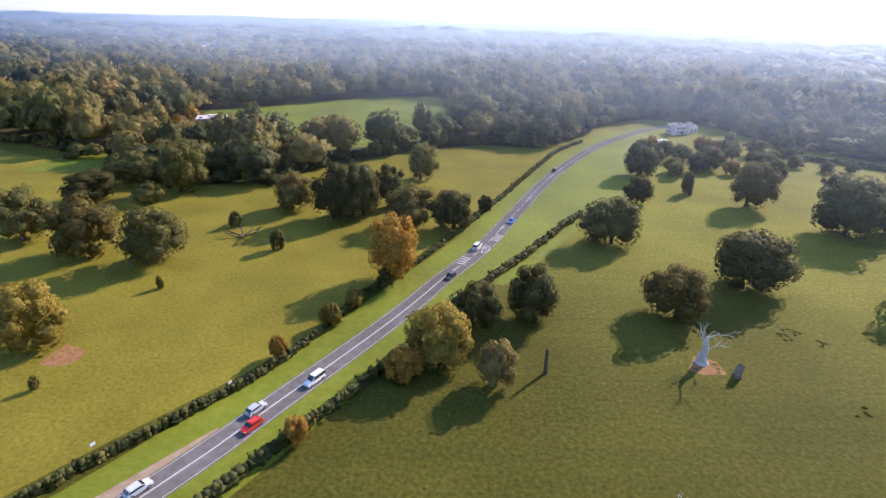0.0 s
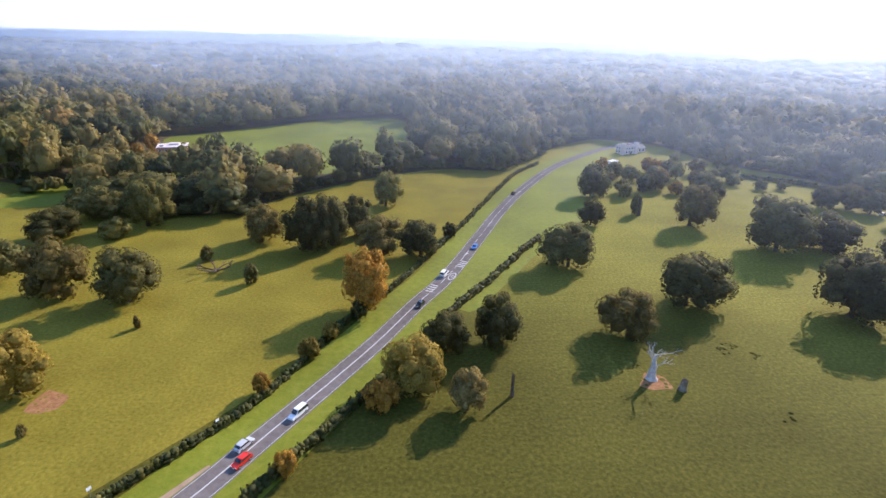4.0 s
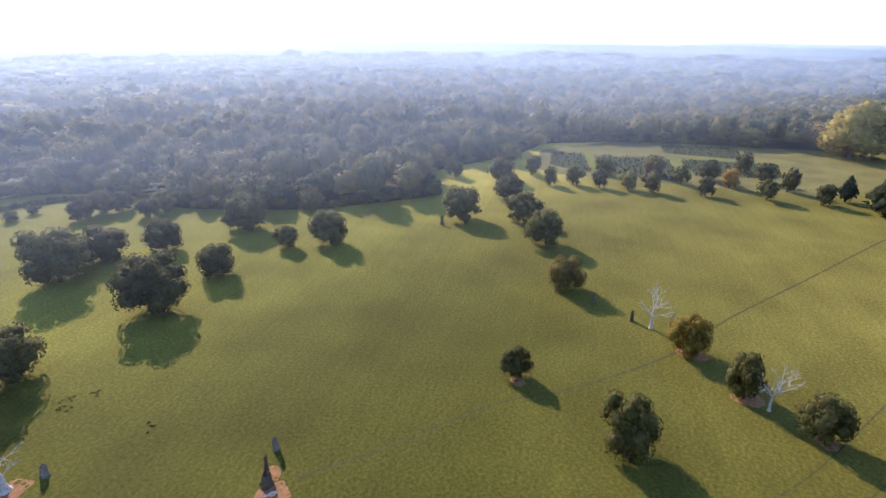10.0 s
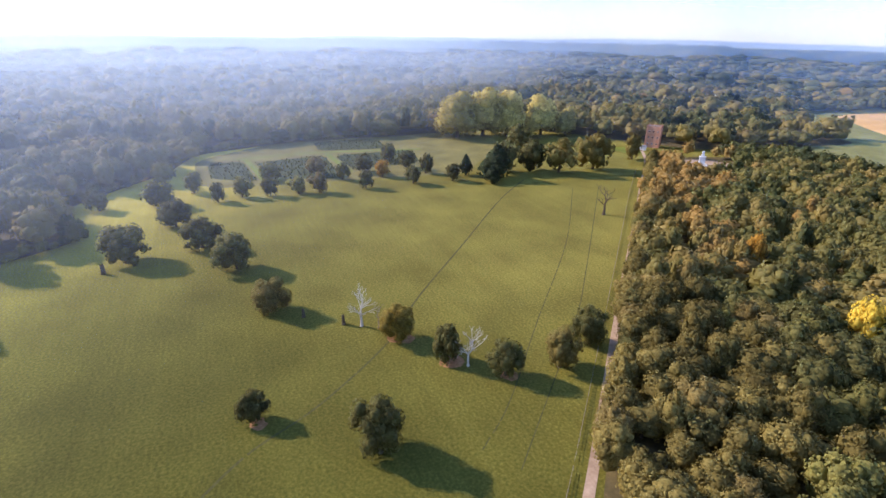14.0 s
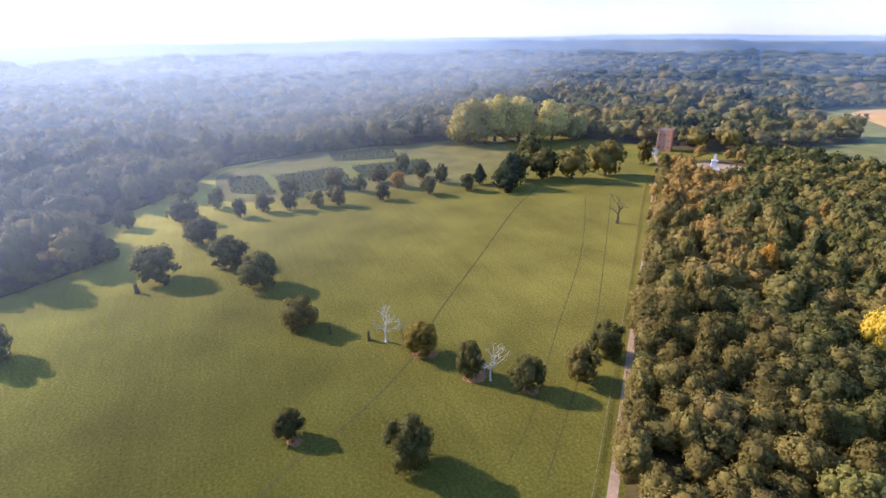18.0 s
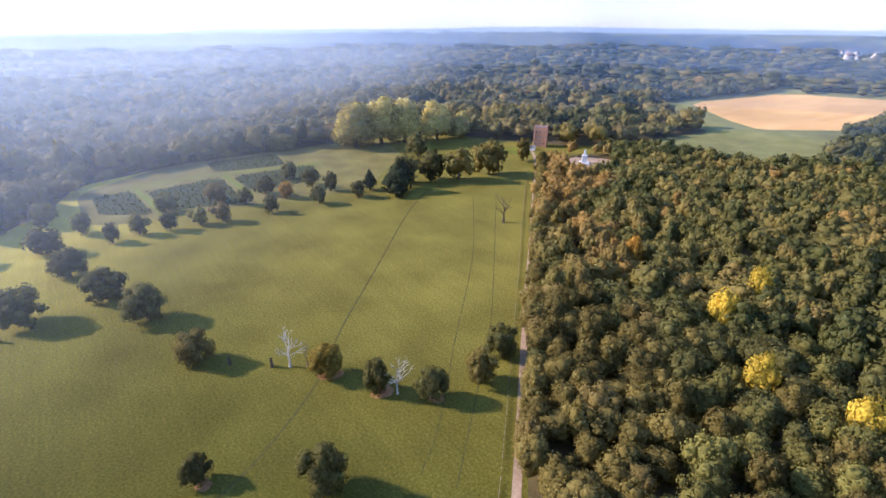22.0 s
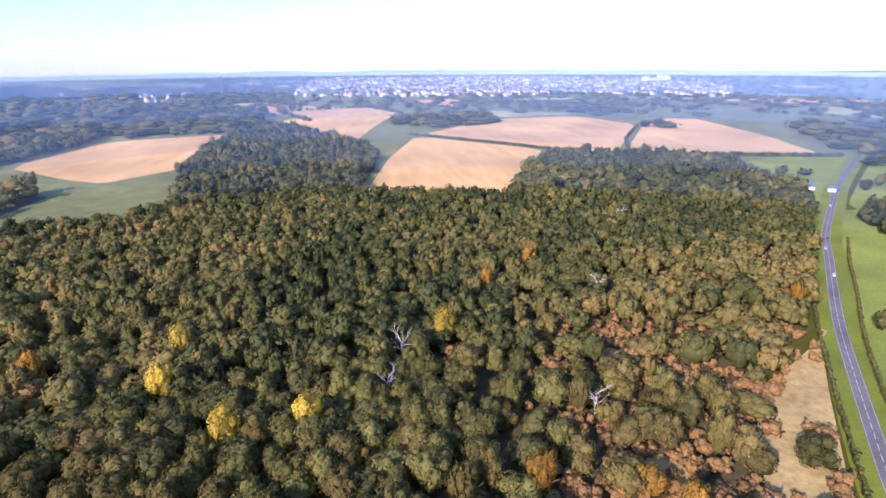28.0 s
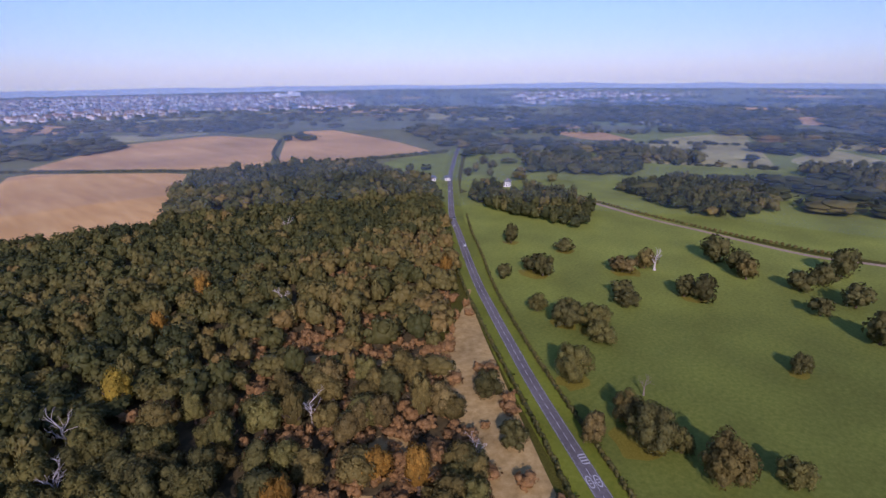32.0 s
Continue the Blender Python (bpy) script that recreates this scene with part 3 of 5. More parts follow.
for k, (x, y, r) in enumerate(GAPS):
    sheet("dry_glade", [(x + r * grnd.uniform(0.7, 1.4) * math.cos(q), y + r * grnd.uniform(0.7, 1.4) * math.sin(q)) for q in (2 * math.pi * k / 9 for k in range(9))], 0.056 + 0.006 * k, M["scrub"], "dry tan grass in a gap of the wood")
sheet("nursery_ground", [(385, 8), (475, 12), (530, -60), (530, -165), (450, -190), (362, -190), (372, -110)], 0.05, M["rough"], "rough yellowed grass round the tree nursery")
sheet("nursery_ground", [(366, -188), (450, -183), (520, -160), (532, -215), (505, -278), (440, -258), (390, -206)], 0.055, M["rough"], "rough yellowed clearing beside the poplars")
sheet("glade", [(372, -352), (405, -350), (400, -374), (370, -372)], 0.055, M["verge"], "small bright lawn below the tower")
for line, label in (
    ([(79, 39), (96, 19), (116, -1), (130, -24), (155, -53), (183, -75), (228, -116), (292, -174), (330, -215)], "narrow trodden path across the meadow"),
    ([(95, -60), (110, -77), (148, -111), (215, -172), (298, -236)], "faint trodden track in the meadow"),
    ([(85, -66), (143, -125), (181, -159), (291, -253)], "faint trodden track in the meadow"),
):
    half = 0.2 if label.startswith("faint") else 0.4
    strip("footpath", spline(line), half, -half, 0.02, M["path"], label)

# ---- road markings ----
strip("edge_line", ROAD, 2.82, 2.7, 0.09, M["paint"], "worn white edge line on the road")
strip("edge_line", ROAD, -2.7, -2.82, 0.09, M["paint"], "worn white edge line on the road")
lay = spline([(-62, 46), (-51, 60), (-45, 68), (-39, 76)])
strip("layby", lay, np.linspace(2.2, 0.3, len(lay)), -np.linspace(2.2, 0.3, len(lay)), 0.06, M["gravel"], "pale gravel lay-by beside the road")
steps = np.r_[0, np.cumsum(np.linalg.norm(np.diff(ROAD, axis=0), axis=1))]


def on_road(s):
    """The plan point and heading at s metres along the road."""
    p = np.array([np.interp(s, steps, ROAD[:, 0]), np.interp(s, steps, ROAD[:, 1])])
    q = np.array([np.interp(s + 1, steps, ROAD[:, 0]), np.interp(s + 1, steps, ROAD[:, 1])])
    return p, math.degrees(math.atan2(q[1] - p[1], q[0] - p[0]))


def along(x, y):
    """How far along the road a plan point lies."""
    return steps[np.argmin(np.hypot(ROAD[:, 0] - x, ROAD[:, 1] - y))]


def flat(points):
    return mesh_from("mark", [(x, y, 0.09) for x, y in points], [tuple(range(len(points)))], M["paint"])


dash = flat([(-2.2, -0.11), (2.2, -0.11), (2.2, 0.11), (-2.2, 0.11)])
solid = flat([(-4.6, -0.15), (4.6, -0.15), (4.6, 0.15), (-4.6, 0.15)])
s = 330.0
while s < steps[-1] - 30:
    p, a = on_road(s)
    line = along(-70, 25) < s < along(8, 150)
    ob = part("centre_line", solid if line else dash, None, road)
    ob.matrix_world = pose(*p, 0, 0, 0, a)
    s += 9.0 if line else 6.8
ring = bmesh.new()
outer = [(3.1 * math.cos(q), 1.15 * math.sin(q)) for q in (2 * math.pi * k / 28 for k in range(28))]
vo, vi = [ring.verts.new((x, y, 0.09)) for x, y in outer], [ring.verts.new((x * 0.82, y * 0.72, 0.09)) for x, y in outer]
for k in range(28):
    ring.faces.new((vo[k], vo[(k + 1) % 28], vi[(k + 1) % 28], vi[k]))
for x0 in (-0.9, 0.5):
    ring.faces.new([ring.verts.new((x, y, 0.09)) for x, y in ((x0, -0.4), (x0 + 0.45, -0.4), (x0 + 0.45, 0.4), (x0, 0.4))])
roundel = bpy.data.meshes.new("roundel")
ring.to_mesh(roundel)
ring.free()
roundel.materials.append(M["paint"])
bar = flat([(-0.3, -1.3), (0.3, -1.3), (0.3, 1.3), (-0.3, 1.3)])
arrow = flat([(-3.5, -0.12), (1.0, -0.1), (2.0, -0.5), (3.4, -0.9), (2.4, 0.2), (1.2, 0.2), (-3.5, 0.12)])
for x, y, side in ((14.5, 162, 1.5), (16, 162, -1.5), (-141, -72, 1.5), (-141, -72, -1.5)):
    p, a = on_road(along(x, y))
    part("roundel", roundel, None, road, "white painted speed ring").matrix_world = pose(*p, 0, 0, 0, a) @ pose(0, side, 0)
    for k in range(4):
        part("rumble_bar", bar, None, road).matrix_world = pose(*p, 0, 0, 0, a) @ pose((9 + 1.6 * k) * (-1 if side > 0 else 1), side, 0)
for x, y in ((23, 177), (38, 213), (62, 262)):
    p, a = on_road(along(x, y))
    part("arrow_mark", arrow, None, road).matrix_world = pose(*p, 0, 0, 0, a)

# ---- distance ----
ring_n = 240
rim = [(4700 * math.sin(2 * math.pi * k / ring_n), 4700 * math.cos(2 * math.pi * k / ring_n)) for k in range(ring_n)]
tops = [36 + 14 * noise.fractal(Vector((x * 0.0011, y * 0.0011, 5.0)), 0.7, 2.0, 5) for x, y in rim]
# haze painted into the horizon ring's colour, with emission to keep it pale
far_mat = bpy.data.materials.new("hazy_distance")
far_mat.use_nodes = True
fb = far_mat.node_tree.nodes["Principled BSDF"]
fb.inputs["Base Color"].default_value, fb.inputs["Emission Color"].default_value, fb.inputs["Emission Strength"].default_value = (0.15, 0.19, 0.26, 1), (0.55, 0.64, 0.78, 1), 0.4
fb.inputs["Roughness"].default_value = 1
tagged(new("backdrop", mesh_from("backdrop", [(x, y, -5) for x, y in rim] + [(x, y, max(25, z)) for (x, y), z in zip(rim, tops)], [((k + 1) % ring_n, k, k + ring_n, (k + 1) % ring_n + ring_n) for k in range(ring_n)], far_mat)), "horizon hills painted pale blue as haze, faintly glowing", kind="structure")
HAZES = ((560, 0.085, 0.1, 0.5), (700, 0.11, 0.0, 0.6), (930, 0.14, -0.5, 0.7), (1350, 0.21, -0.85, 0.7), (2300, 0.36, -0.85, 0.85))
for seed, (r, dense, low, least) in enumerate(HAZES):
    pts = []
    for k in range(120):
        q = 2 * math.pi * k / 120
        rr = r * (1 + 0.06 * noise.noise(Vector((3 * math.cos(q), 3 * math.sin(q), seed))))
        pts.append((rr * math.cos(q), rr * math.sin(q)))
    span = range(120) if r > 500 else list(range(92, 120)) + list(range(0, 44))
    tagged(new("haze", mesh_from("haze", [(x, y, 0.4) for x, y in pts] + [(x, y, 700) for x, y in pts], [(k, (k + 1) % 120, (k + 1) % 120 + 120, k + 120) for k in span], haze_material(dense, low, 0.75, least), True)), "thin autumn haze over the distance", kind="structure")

# sheet added in place of the air's haze and glow towards the sun
rings = [20, 70, 120, 170, 230, 300, 380, 470, 580, 700, 850, 1020, 1230, 1480, 1780, 2150, 2600, 3150, 3800, 4500]
haze_sheet_v = [(r * math.cos(radians(5 * k)), r * math.sin(radians(5 * k)), 31 + 18 * math.exp(-((r * math.cos(radians(5 * k)) - 490) ** 2 + (r * math.sin(radians(5 * k)) + 290) ** 2) / 30000)) for r in rings for k in range(72)]
haze_sheet_f = [(72 * n + k, 72 * n + 72 + k, 72 * n + 72 + (k + 1) % 72, 72 * n + (k + 1) % 72) for n in range(len(rings) - 1) for k in range(72) if k < 28 or k > 61]
tagged(new("mist", mesh_from("mist", haze_sheet_v, haze_sheet_f, haze_sheet(), True)), "added haze sheet over the forest, thicker towards the sun", kind="structure")

# ---- patchwork of far farmland ----
prng = random.Random(6)
FIELD_EDGES = []
for gx in range(-3900, 1300, 300):
    for gy in range(-3900, 1100, 300):
        x, y = gx + prng.uniform(-60, 60), gy + prng.uniform(-60, 60)
        r, west, south = math.hypot(x, y), x < -700 and y < 1000 and y > -2200, y < -1450 and x < 900
        if r > 4300 or r < 800 or not (west or south) or prng.random() < 0.25:
            continue
        a, w, d = prng.uniform(-0.3, 0.3) + 0.7, prng.uniform(90, 150), prng.uniform(70, 140)
        poly = [(x + u * w * math.cos(a) - v * d * math.sin(a) + prng.uniform(-25, 25), y + u * w * math.sin(a) + v * d * math.cos(a) + prng.uniform(-25, 25)) for u, v in ((-1, -1), (1, -1), (1, 1), (-1, 1))]
        kind_ = prng.choice(("pasture", "pasture", "pasture", "dull", "dull", "stubble"))
        if r < 2400:
            FIELD_EDGES.extend((poly[k], poly[(k + 1) % 4]) for k in prng.sample(range(4), 3))
        sheet("field", poly, 0.15, M[kind_], {"pasture": "distant green pasture", "dull": "distant dry pasture", "stubble": "distant tan stubble field"}[kind_])

# ---- woods ----
rng = np.random.default_rng(7)
NEAR = [crown(k, 900, 0.034, 16 + 3 * k) for k in range(5)] + [crown(6 + k, 750, 0.038, 14, "tall") for k in range(2)]
RICH = [crown(10 + k, 190, 0.07, 9 + k) for k in range(5)] + [crown(16 + k, 150, 0.08, 8, "tall") for k in range(2)]
FINE = [crown(100 + k, 2300, 0.023, 17 + 3 * k) for k in range(5)]
MID = [crown(20 + k, 44, 0.085, 6, full=0.7) for k in range(6)]
FAR = [crown(40 + k, 18, 0.12, 4, full=0.7) for k in range(5)]
VAST = [crown(60 + k, 10, 0.17, 6, cores=2) for k in range(5)]


WOODED = [crown(120 + k, 820, 0.034, 12 + 2 * k, full=1.0) for k in range(5)] + [crown(126 + k, 700, 0.036, 11, "tall", full=1.0) for k in range(2)]
DOMES = [crown(130 + k, 200, 0.066, 8 + k, full=1.0) for k in range(6)]
TOPS, HIGH, WIDE = [upper(k) for k in DOMES], [upper(k) for k in MID], [upper(k) for k in FAR]


def tints(p, rng, shift=0.0):
    """Leaf colours in patches: mostly green, some olive and brown, a few orange and yellow."""
    patch = np.array([noise.noise(Vector((x * 0.012, y * 0.012, 3.0))) for x, y in p])
    t = 0.16 + 0.2 * patch + rng.normal(0, 0.1, len(p)) + shift
    t += (rng.random(len(p)) < 0.05) * rng.uniform(0.2, 0.5, len(p))
    return np.clip(t, 0, 0.86)


def wood_tints(p, rng):
    """The near wood: olive along the ride, browner towards its end, scrub brown by the road."""
    t = tints(p, rng, 0.0)
    r = np.hypot(p[:, 0], p[:, 1])
    off = -(p[:, 0] + p[:, 1] + 5) / math.sqrt(2)
    olive = off < 42 + 14 * np.sin(r * 0.05)
    t[olive] = np.clip(rng.normal(0.42, 0.06, olive.sum()) + np.clip((r[olive] - 230) / 500, 0, 0.28), 0, 0.85)
    brown = (r > 215) & (p[:, 0] > 60) & (r < 520) & ((off > 20) | (r > 330))
    t[brown] += rng.uniform(0.0, 0.36, brown.sum())
    scrub = (p[:, 0] < -75) & (p[:, 1] > -330)
    t[scrub] += rng.choice([0.05, 0.1, 0.16, 0.22, 0.3, 0.38], scrub.sum())
    return np.clip(t, 0, 0.64 + 0.14 * (rng.random(len(t)) < 0.04) + 0.1 * brown)


def woodland(name, poly, step, holes, near, far, kinds, wide, tall, label, shift=0.0, spread=0.0):
    p = scatter(rng, poly, step, holes, near, far)
    w = wide * rng.uniform(0.7, 1.3, len(p))
    h = tall * rng.uniform(0.62, 1.3, len(p)) * np.array([1 + 0.4 * noise.noise(Vector((x * 0.018, y * 0.018, 7.0))) for x, y in p])
    return canopy(name, p, w, h, np.clip(tints(p, rng, shift) + rng.normal(0, 1, len(p)) * spread, 0, 0.52 + 0.24 * (rng.random(len(p)) < 0.05)), kinds, label, rng)


NEAR_WOOD = scatter(rng, WOOD, 9.6, (CLEARING,), 0, 360)
order = np.argsort(np.hypot(NEAR_WOOD[:, 0], NEAR_WOOD[:, 1]))
NEAR_WOOD = NEAR_WOOD[order]
NEAR_TINT = wood_tints(NEAR_WOOD, rng)
gap = (NEAR_WOOD[:, 0] < -40) & (NEAR_WOOD[:, 1] > -300) & (rng.random(len(NEAR_WOOD)) < 0.2)
DEAD = [(-14, -223, 20), (-134, -276, 20), (-6, -196, 17), (-88, -170, 18), (-220, -420, 18), (-118, -108, 14)]
for x, y, _ in DEAD:
    gap |= np.hypot(NEAR_WOOD[:, 0] - x, NEAR_WOOD[:, 1] - y) < 5.5
for x, y, r in GAPS:
    gap |= np.hypot(NEAR_WOOD[:, 0] - x, NEAR_WOOD[:, 1] - y) < r + 3.5
NEAR_WOOD, NEAR_TINT = NEAR_WOOD[~gap], NEAR_TINT[~gap]
rest = NEAR_WOOD[300:]
canopy("wood", rest, 13.6 * rng.uniform(0.55, 1.4, len(rest)), 14 * rng.uniform(0.55, 1.4, len(rest)), NEAR_TINT[300:], TOPS, "dense mixed autumn wood of green, olive and brown crowns", rng)
p = scatter(rng, WOOD, 10, ([(342, -405), (342, -368), (300, -338), (276, -352), (288, -408)],), 360, 560)
canopy("wood", p, 13 * rng.uniform(0.7, 1.3, len(p)), 14 * rng.uniform(0.75, 1.2, len(p)), wood_tints(p, rng), HIGH, "dense mixed autumn wood of green, olive and brown crowns", rng)
woodland("wood", WOOD, 13, (), 560, 1200, WIDE, 17, 14, "dense green wood between the stubble fields")
scrub = scatter(rng, [(-60, -62), (-60, -230), (-230, -330), (-300, -300), (-130, -118), (-100, -80)], 8.5, (CLEARING,), 0, 500)
ring_ = np.array([(x + r * math.cos(q), y + r * math.sin(q)) for x, y, r in GAPS for q in rng.uniform(0, 6.28, 7)])
scrub = np.vstack([scrub, ring_ + rng.normal(0, 1.5, ring_.shape)])
fringe = rounded(CLEARING)
fringe = np.vstack([np.linspace(a, b, max(2, int(np.linalg.norm(b - a) / 4.5))) for a, b in zip(fringe[:-1], fringe[1:])])
fringe = fringe[(fringe[:, 0] - fringe[:, 1] > 10) | (rng.random(len(fringe)) < 0.12)]
scrub = np.vstack([scrub, fringe + rng.normal(0, 3.2, fringe.shape), scatter(rng, CLEARING, 17)])
scrub = scrub[np.min(np.hypot(scrub[:, None, 0] - ROAD[None, :, 0], scrub[:, None, 1] - ROAD[None, :, 1]), axis=1) > 12]
canopy("scrub", scrub, 6.4 * rng.uniform(0.6, 1.6, len(scrub)), 5 * rng.uniform(0.6, 1.4, len(scrub)), np.clip(rng.normal(0.6, 0.1, len(scrub)), 0, 0.8), MID, "low pinkish brown and rusty scrub between the trees", rng, 0.0, M["r"], category="scrub")
# besides autumn colour, the tint spread imitates sunlit tops against shaded crowns
woodland("forest", NORTH, 14.5, (GLADE, LAWN, HOUSE_PLOT), 0, 470, TOPS, 18.5, 20, "dense green forest with autumn tints", 0.14, 0.2)
woodland("forest", NORTH, 16.5, (GLADE, LAWN, HOUSE_PLOT), 470, 590, HIGH, 21, 21, "dense green forest with autumn tints", 0.18, 0.22)
woodland("forest", NORTH, 18, (GLADE, LAWN, HOUSE_PLOT), 590, 700, HIGH, 23, 21, "dense green forest with autumn tints", 0.24, 0.22)
woodland("forest", NORTH, 26, (GLADE, LAWN_B), 700, 1100, WIDE, 31, 21, "dense green forest with autumn tints", 0.22, 0.2)
woodland("forest", NORTH, 44, (), 1100, 2100, VAST, 50, 21, "distant hazy forest", 0.06, 0.14)
woodland("forest", NORTH, 112, (), 2100, 4600, VAST, 126, 26, "distant hazy forest", 0.06, 0.14)
rim = spline(NORTH[2:36], 6.0)
rim = rim + sides(rim) * rng.uniform(-1.5, 4.5, (len(rim), 1))
near_rim = rim[np.hypot(rim[:, 0], rim[:, 1]) < 560]
canopy("forest_edge", near_rim, rng.uniform(5, 11, len(near_rim)), rng.uniform(3.5, 10, len(near_rim)), np.clip(rng.normal(0.2, 0.13, len(near_rim)), 0, 0.6), TOPS, "bushes and low trees along the forest edge", rng, 0.0)
COPSE_A = [(-451, -411), (-409, -357), (-408, -291), (-411, -240), (-470, -258), (-502, -300), (-525, -376), (-490, -430)]
COPSE_B = [(-591, -302), (-539, -215), (-535, -153), (-600, -126), (-719, -186), (-695, -266)]
for poly, near in ((COPSE_A, 1), (COPSE_B, 1)):
    woodland("copse", poly, 10, ([(-540, -425), (-540, -395), (-480, -352), (-460, -380)],), 0, 3000, MID, 13, 14, "small dark wood at the edge of the meadow", -0.06)
for poly in (
    [(-47, -1175), (-158, -1125), (-305, -1155), (-308, -1400), (-150, -1350)],
    [(-575, -1080), (-600, -1000), (-650, -990), (-640, -1070)],
    [(-700, -680), (-850, -976), (-982, -1030), (-900, -800), (-760, -620)],
    [(-739, -552), (-746, -335), (-680, -312), (-614, -449)],
    [(-958, -525), (-882, -297), (-823, -284), (-826, -452)],
    [(-1040, -305), (-975, -165), (-1165, -197), (-1150, -290)],
    [(-834, -170), (-750, -59), (-700, 60), (-825, 20), (-923, -134)],
    [(-1360, -819), (-1473, -315), (-2046, -446), (-1894, -1143)],
    [(-1470, -140), (-1587, -281), (-2241, -406), (-2900, 100), (-1700, 400)],
    [(-900, 60), (-1300, 0), (-1700, 600), (-1000, 500)],
    [(-600, -1250), (-500, -1450), (-250, -1700), (-420, -1750), (-760, -1500)],
    [(520, -1120), (700, -1500), (560, -1750), (330, -1600), (215, -1440), (230, -1240), (250, -1110), (430, -1050)],
    [(200, -1800), (600, -1900), (900, -2600), (300, -2500)],
):
    r = np.hypot(*np.mean(poly, axis=0))
    woodland("copse", poly, 14 if r < 1100 else 34, (), 0, 4600, FAR if r < 1100 else VAST, 19 if r < 1100 else 44, 15, "distant dark green wood among the fields")
for poly in ([(500, -760), (462, -1030), (500, -1110), (560, -900)], [(240, -1000), (246, -1100), (212, -1250), (90, -1065)]):
    woodland("copse", poly, 14, (), 0, 4600, FAR, 19, 15, "distant dark green wood among the fields")
FARM = [(-480, -560), (-640, -640), (-860, -830), (-1500, -1500), (-3200, -3300), (-4300, -800), (-4300, 1100), (-560, 420), (-500, 80), (-470, -300)]
p = scatter(rng, FARM, 85, (), 480, 4300)
p = p[np.array([noise.noise(Vector((x * 0.003, y * 0.003, 9))) for x, y in p]) > -0.02]
canopy("field_trees", p, rng.uniform(12, 34, len(p)), rng.uniform(9, 16, len(p)), tints(p, rng), FAR, "scattered hedgerow trees on the farmland", rng)
clumps = scatter(rng, FARM, 34, (), 620, 3000)
clumps = clumps[np.array([noise.noise(Vector((x * 0.0042, y * 0.0042, 4))) for x, y in clumps]) > 0.2]
canopy("field_woods", clumps, rng.uniform(32, 52, len(clumps)), rng.uniform(10, 16, len(clumps)), tints(clumps, rng, -0.06), VAST, "dark small woods among the far fields", rng)
edges = np.vstack([np.linspace(a, b, int(math.dist(a, b) / 15)) for a, b in FIELD_EDGES])
edges = edges + rng.normal(0, 3, edges.shape)
canopy("field_hedges", edges, rng.uniform(9, 26, len(edges)), rng.uniform(3, 11, len(edges)), tints(edges, rng, -0.04), VAST, "dark hedgerows along the far fields", rng, -0.1, category="hedge")
SOUTH = [(480, -1150), (-100, -1450), (-600, -1300), (-860, -830), (-3200, -3300), (-400, -4400), (1500, -4200), (900, -2600)]
p = scatter(rng, SOUTH, 80, (), 1430, 4500)
p = p[np.array([noise.noise(Vector((x * 0.0025, y * 0.0025, 2))) for x, y in p]) > -0.2]
canopy("field_trees", p, rng.uniform(25, 60, len(p)), rng.uniform(9, 16, len(p)), tints(p, rng), VAST, "scattered trees and gardens round the town", rng)


def hedge(line, wide, tall, step, label, tone=0.1, spread=0.08, name="hedge"):
    L = spline(line, step * 0.62)
    L = L + rng.normal(0, 0.18, L.shape)
    return canopy(name, L, wide * rng.uniform(0.75, 1.4, len(L)), tall * rng.uniform(0.8, 1.2, len(L)), np.clip(rng.normal(tone, spread, len(L)), 0, 0.8), VAST, label, rng, -0.1, category="hedge")


hedge([(-100, 8), (-80, 37), (-60, 63), (-48, 77), (-33, 97), (-19, 127), (-4, 152), (17, 194), (31, 224), (55, 276), (70, 306), (90, 332)], 2.0, 2.0, 1.2, "low clipped hedge along the road verge")
hedge([(-70, 10), (-45, 46), (-32, 64), (-18, 84), (-8, 99), (4, 118), (16, 138), (29, 156), (46, 182), (56, 196)], 2.6, 2.3, 1.3, "low rough hedge along the road verge")
hedge([(-100, -35), (-125, -70), (-150, -103), (-180, -145), (-212, -189), (-245, -232), (-284, -280), (-322, -325), (-362, -372)][::-1], 2.4, 2.2, 2.0, "low hedge between the road and the scrub", 0.2)
hedge([(-110, -15), (-130, -42), (-160, -85), (-190, -128), (-222, -171), (-255, -212), (-300, -262), (-340, -308), (-380, -350)], 2.2, 2.0, 2.0, "low clipped hedge along the meadow", 0.25)
hedge([(-92, -1023), (-230, -885), (-373, -745), (-470, -905), (-580, -1075)], 6, 4.5, 4, "dark hedge between the stubble fields", 0.15)
hedge([(-373, -745), (-520, -712), (-680, -672)], 8, 6, 6, "dark hedge below the stubble fields", 0.15)
hedge([(195, 305), (235, 283), (246, 262)], 4, 3, 2.5, "garden hedge at the lodge", 0.15)
hedge([(-480, -60), (-488, -150), (-505, -240), (-530, -310)], 3.5, 2.6, 7, "scattered bushes along the park road", 0.4)

# ---- tree nursery: rows of saplings ----
for k, poly in enumerate(([(459, 2), (463, -25), (392, -31), (412, 0)], [(453, -35), (462, -92), (403, -91), (380, -95), (396, -37)], [(459, -100), (458, -172), (408, -162), (404, -104)], [(522, -94), (518, -158), (470, -152), (481, -92)])):
    sheet("nursery_plot", poly, 0.075, M["weeds"], "dark weedy plot of the tree nursery", times=1)
    p = scatter(rng, poly, 4.2)
    canopy("saplings", p, rng.uniform(1.1, 2.3, len(p)), rng.uniform(0.7, 1.9, len(p)), np.clip(rng.normal(0.14, 0.1, len(p)), 0, 0.7), VAST, "rows of young trees in the nursery", rng, 0.0, category="saplings")
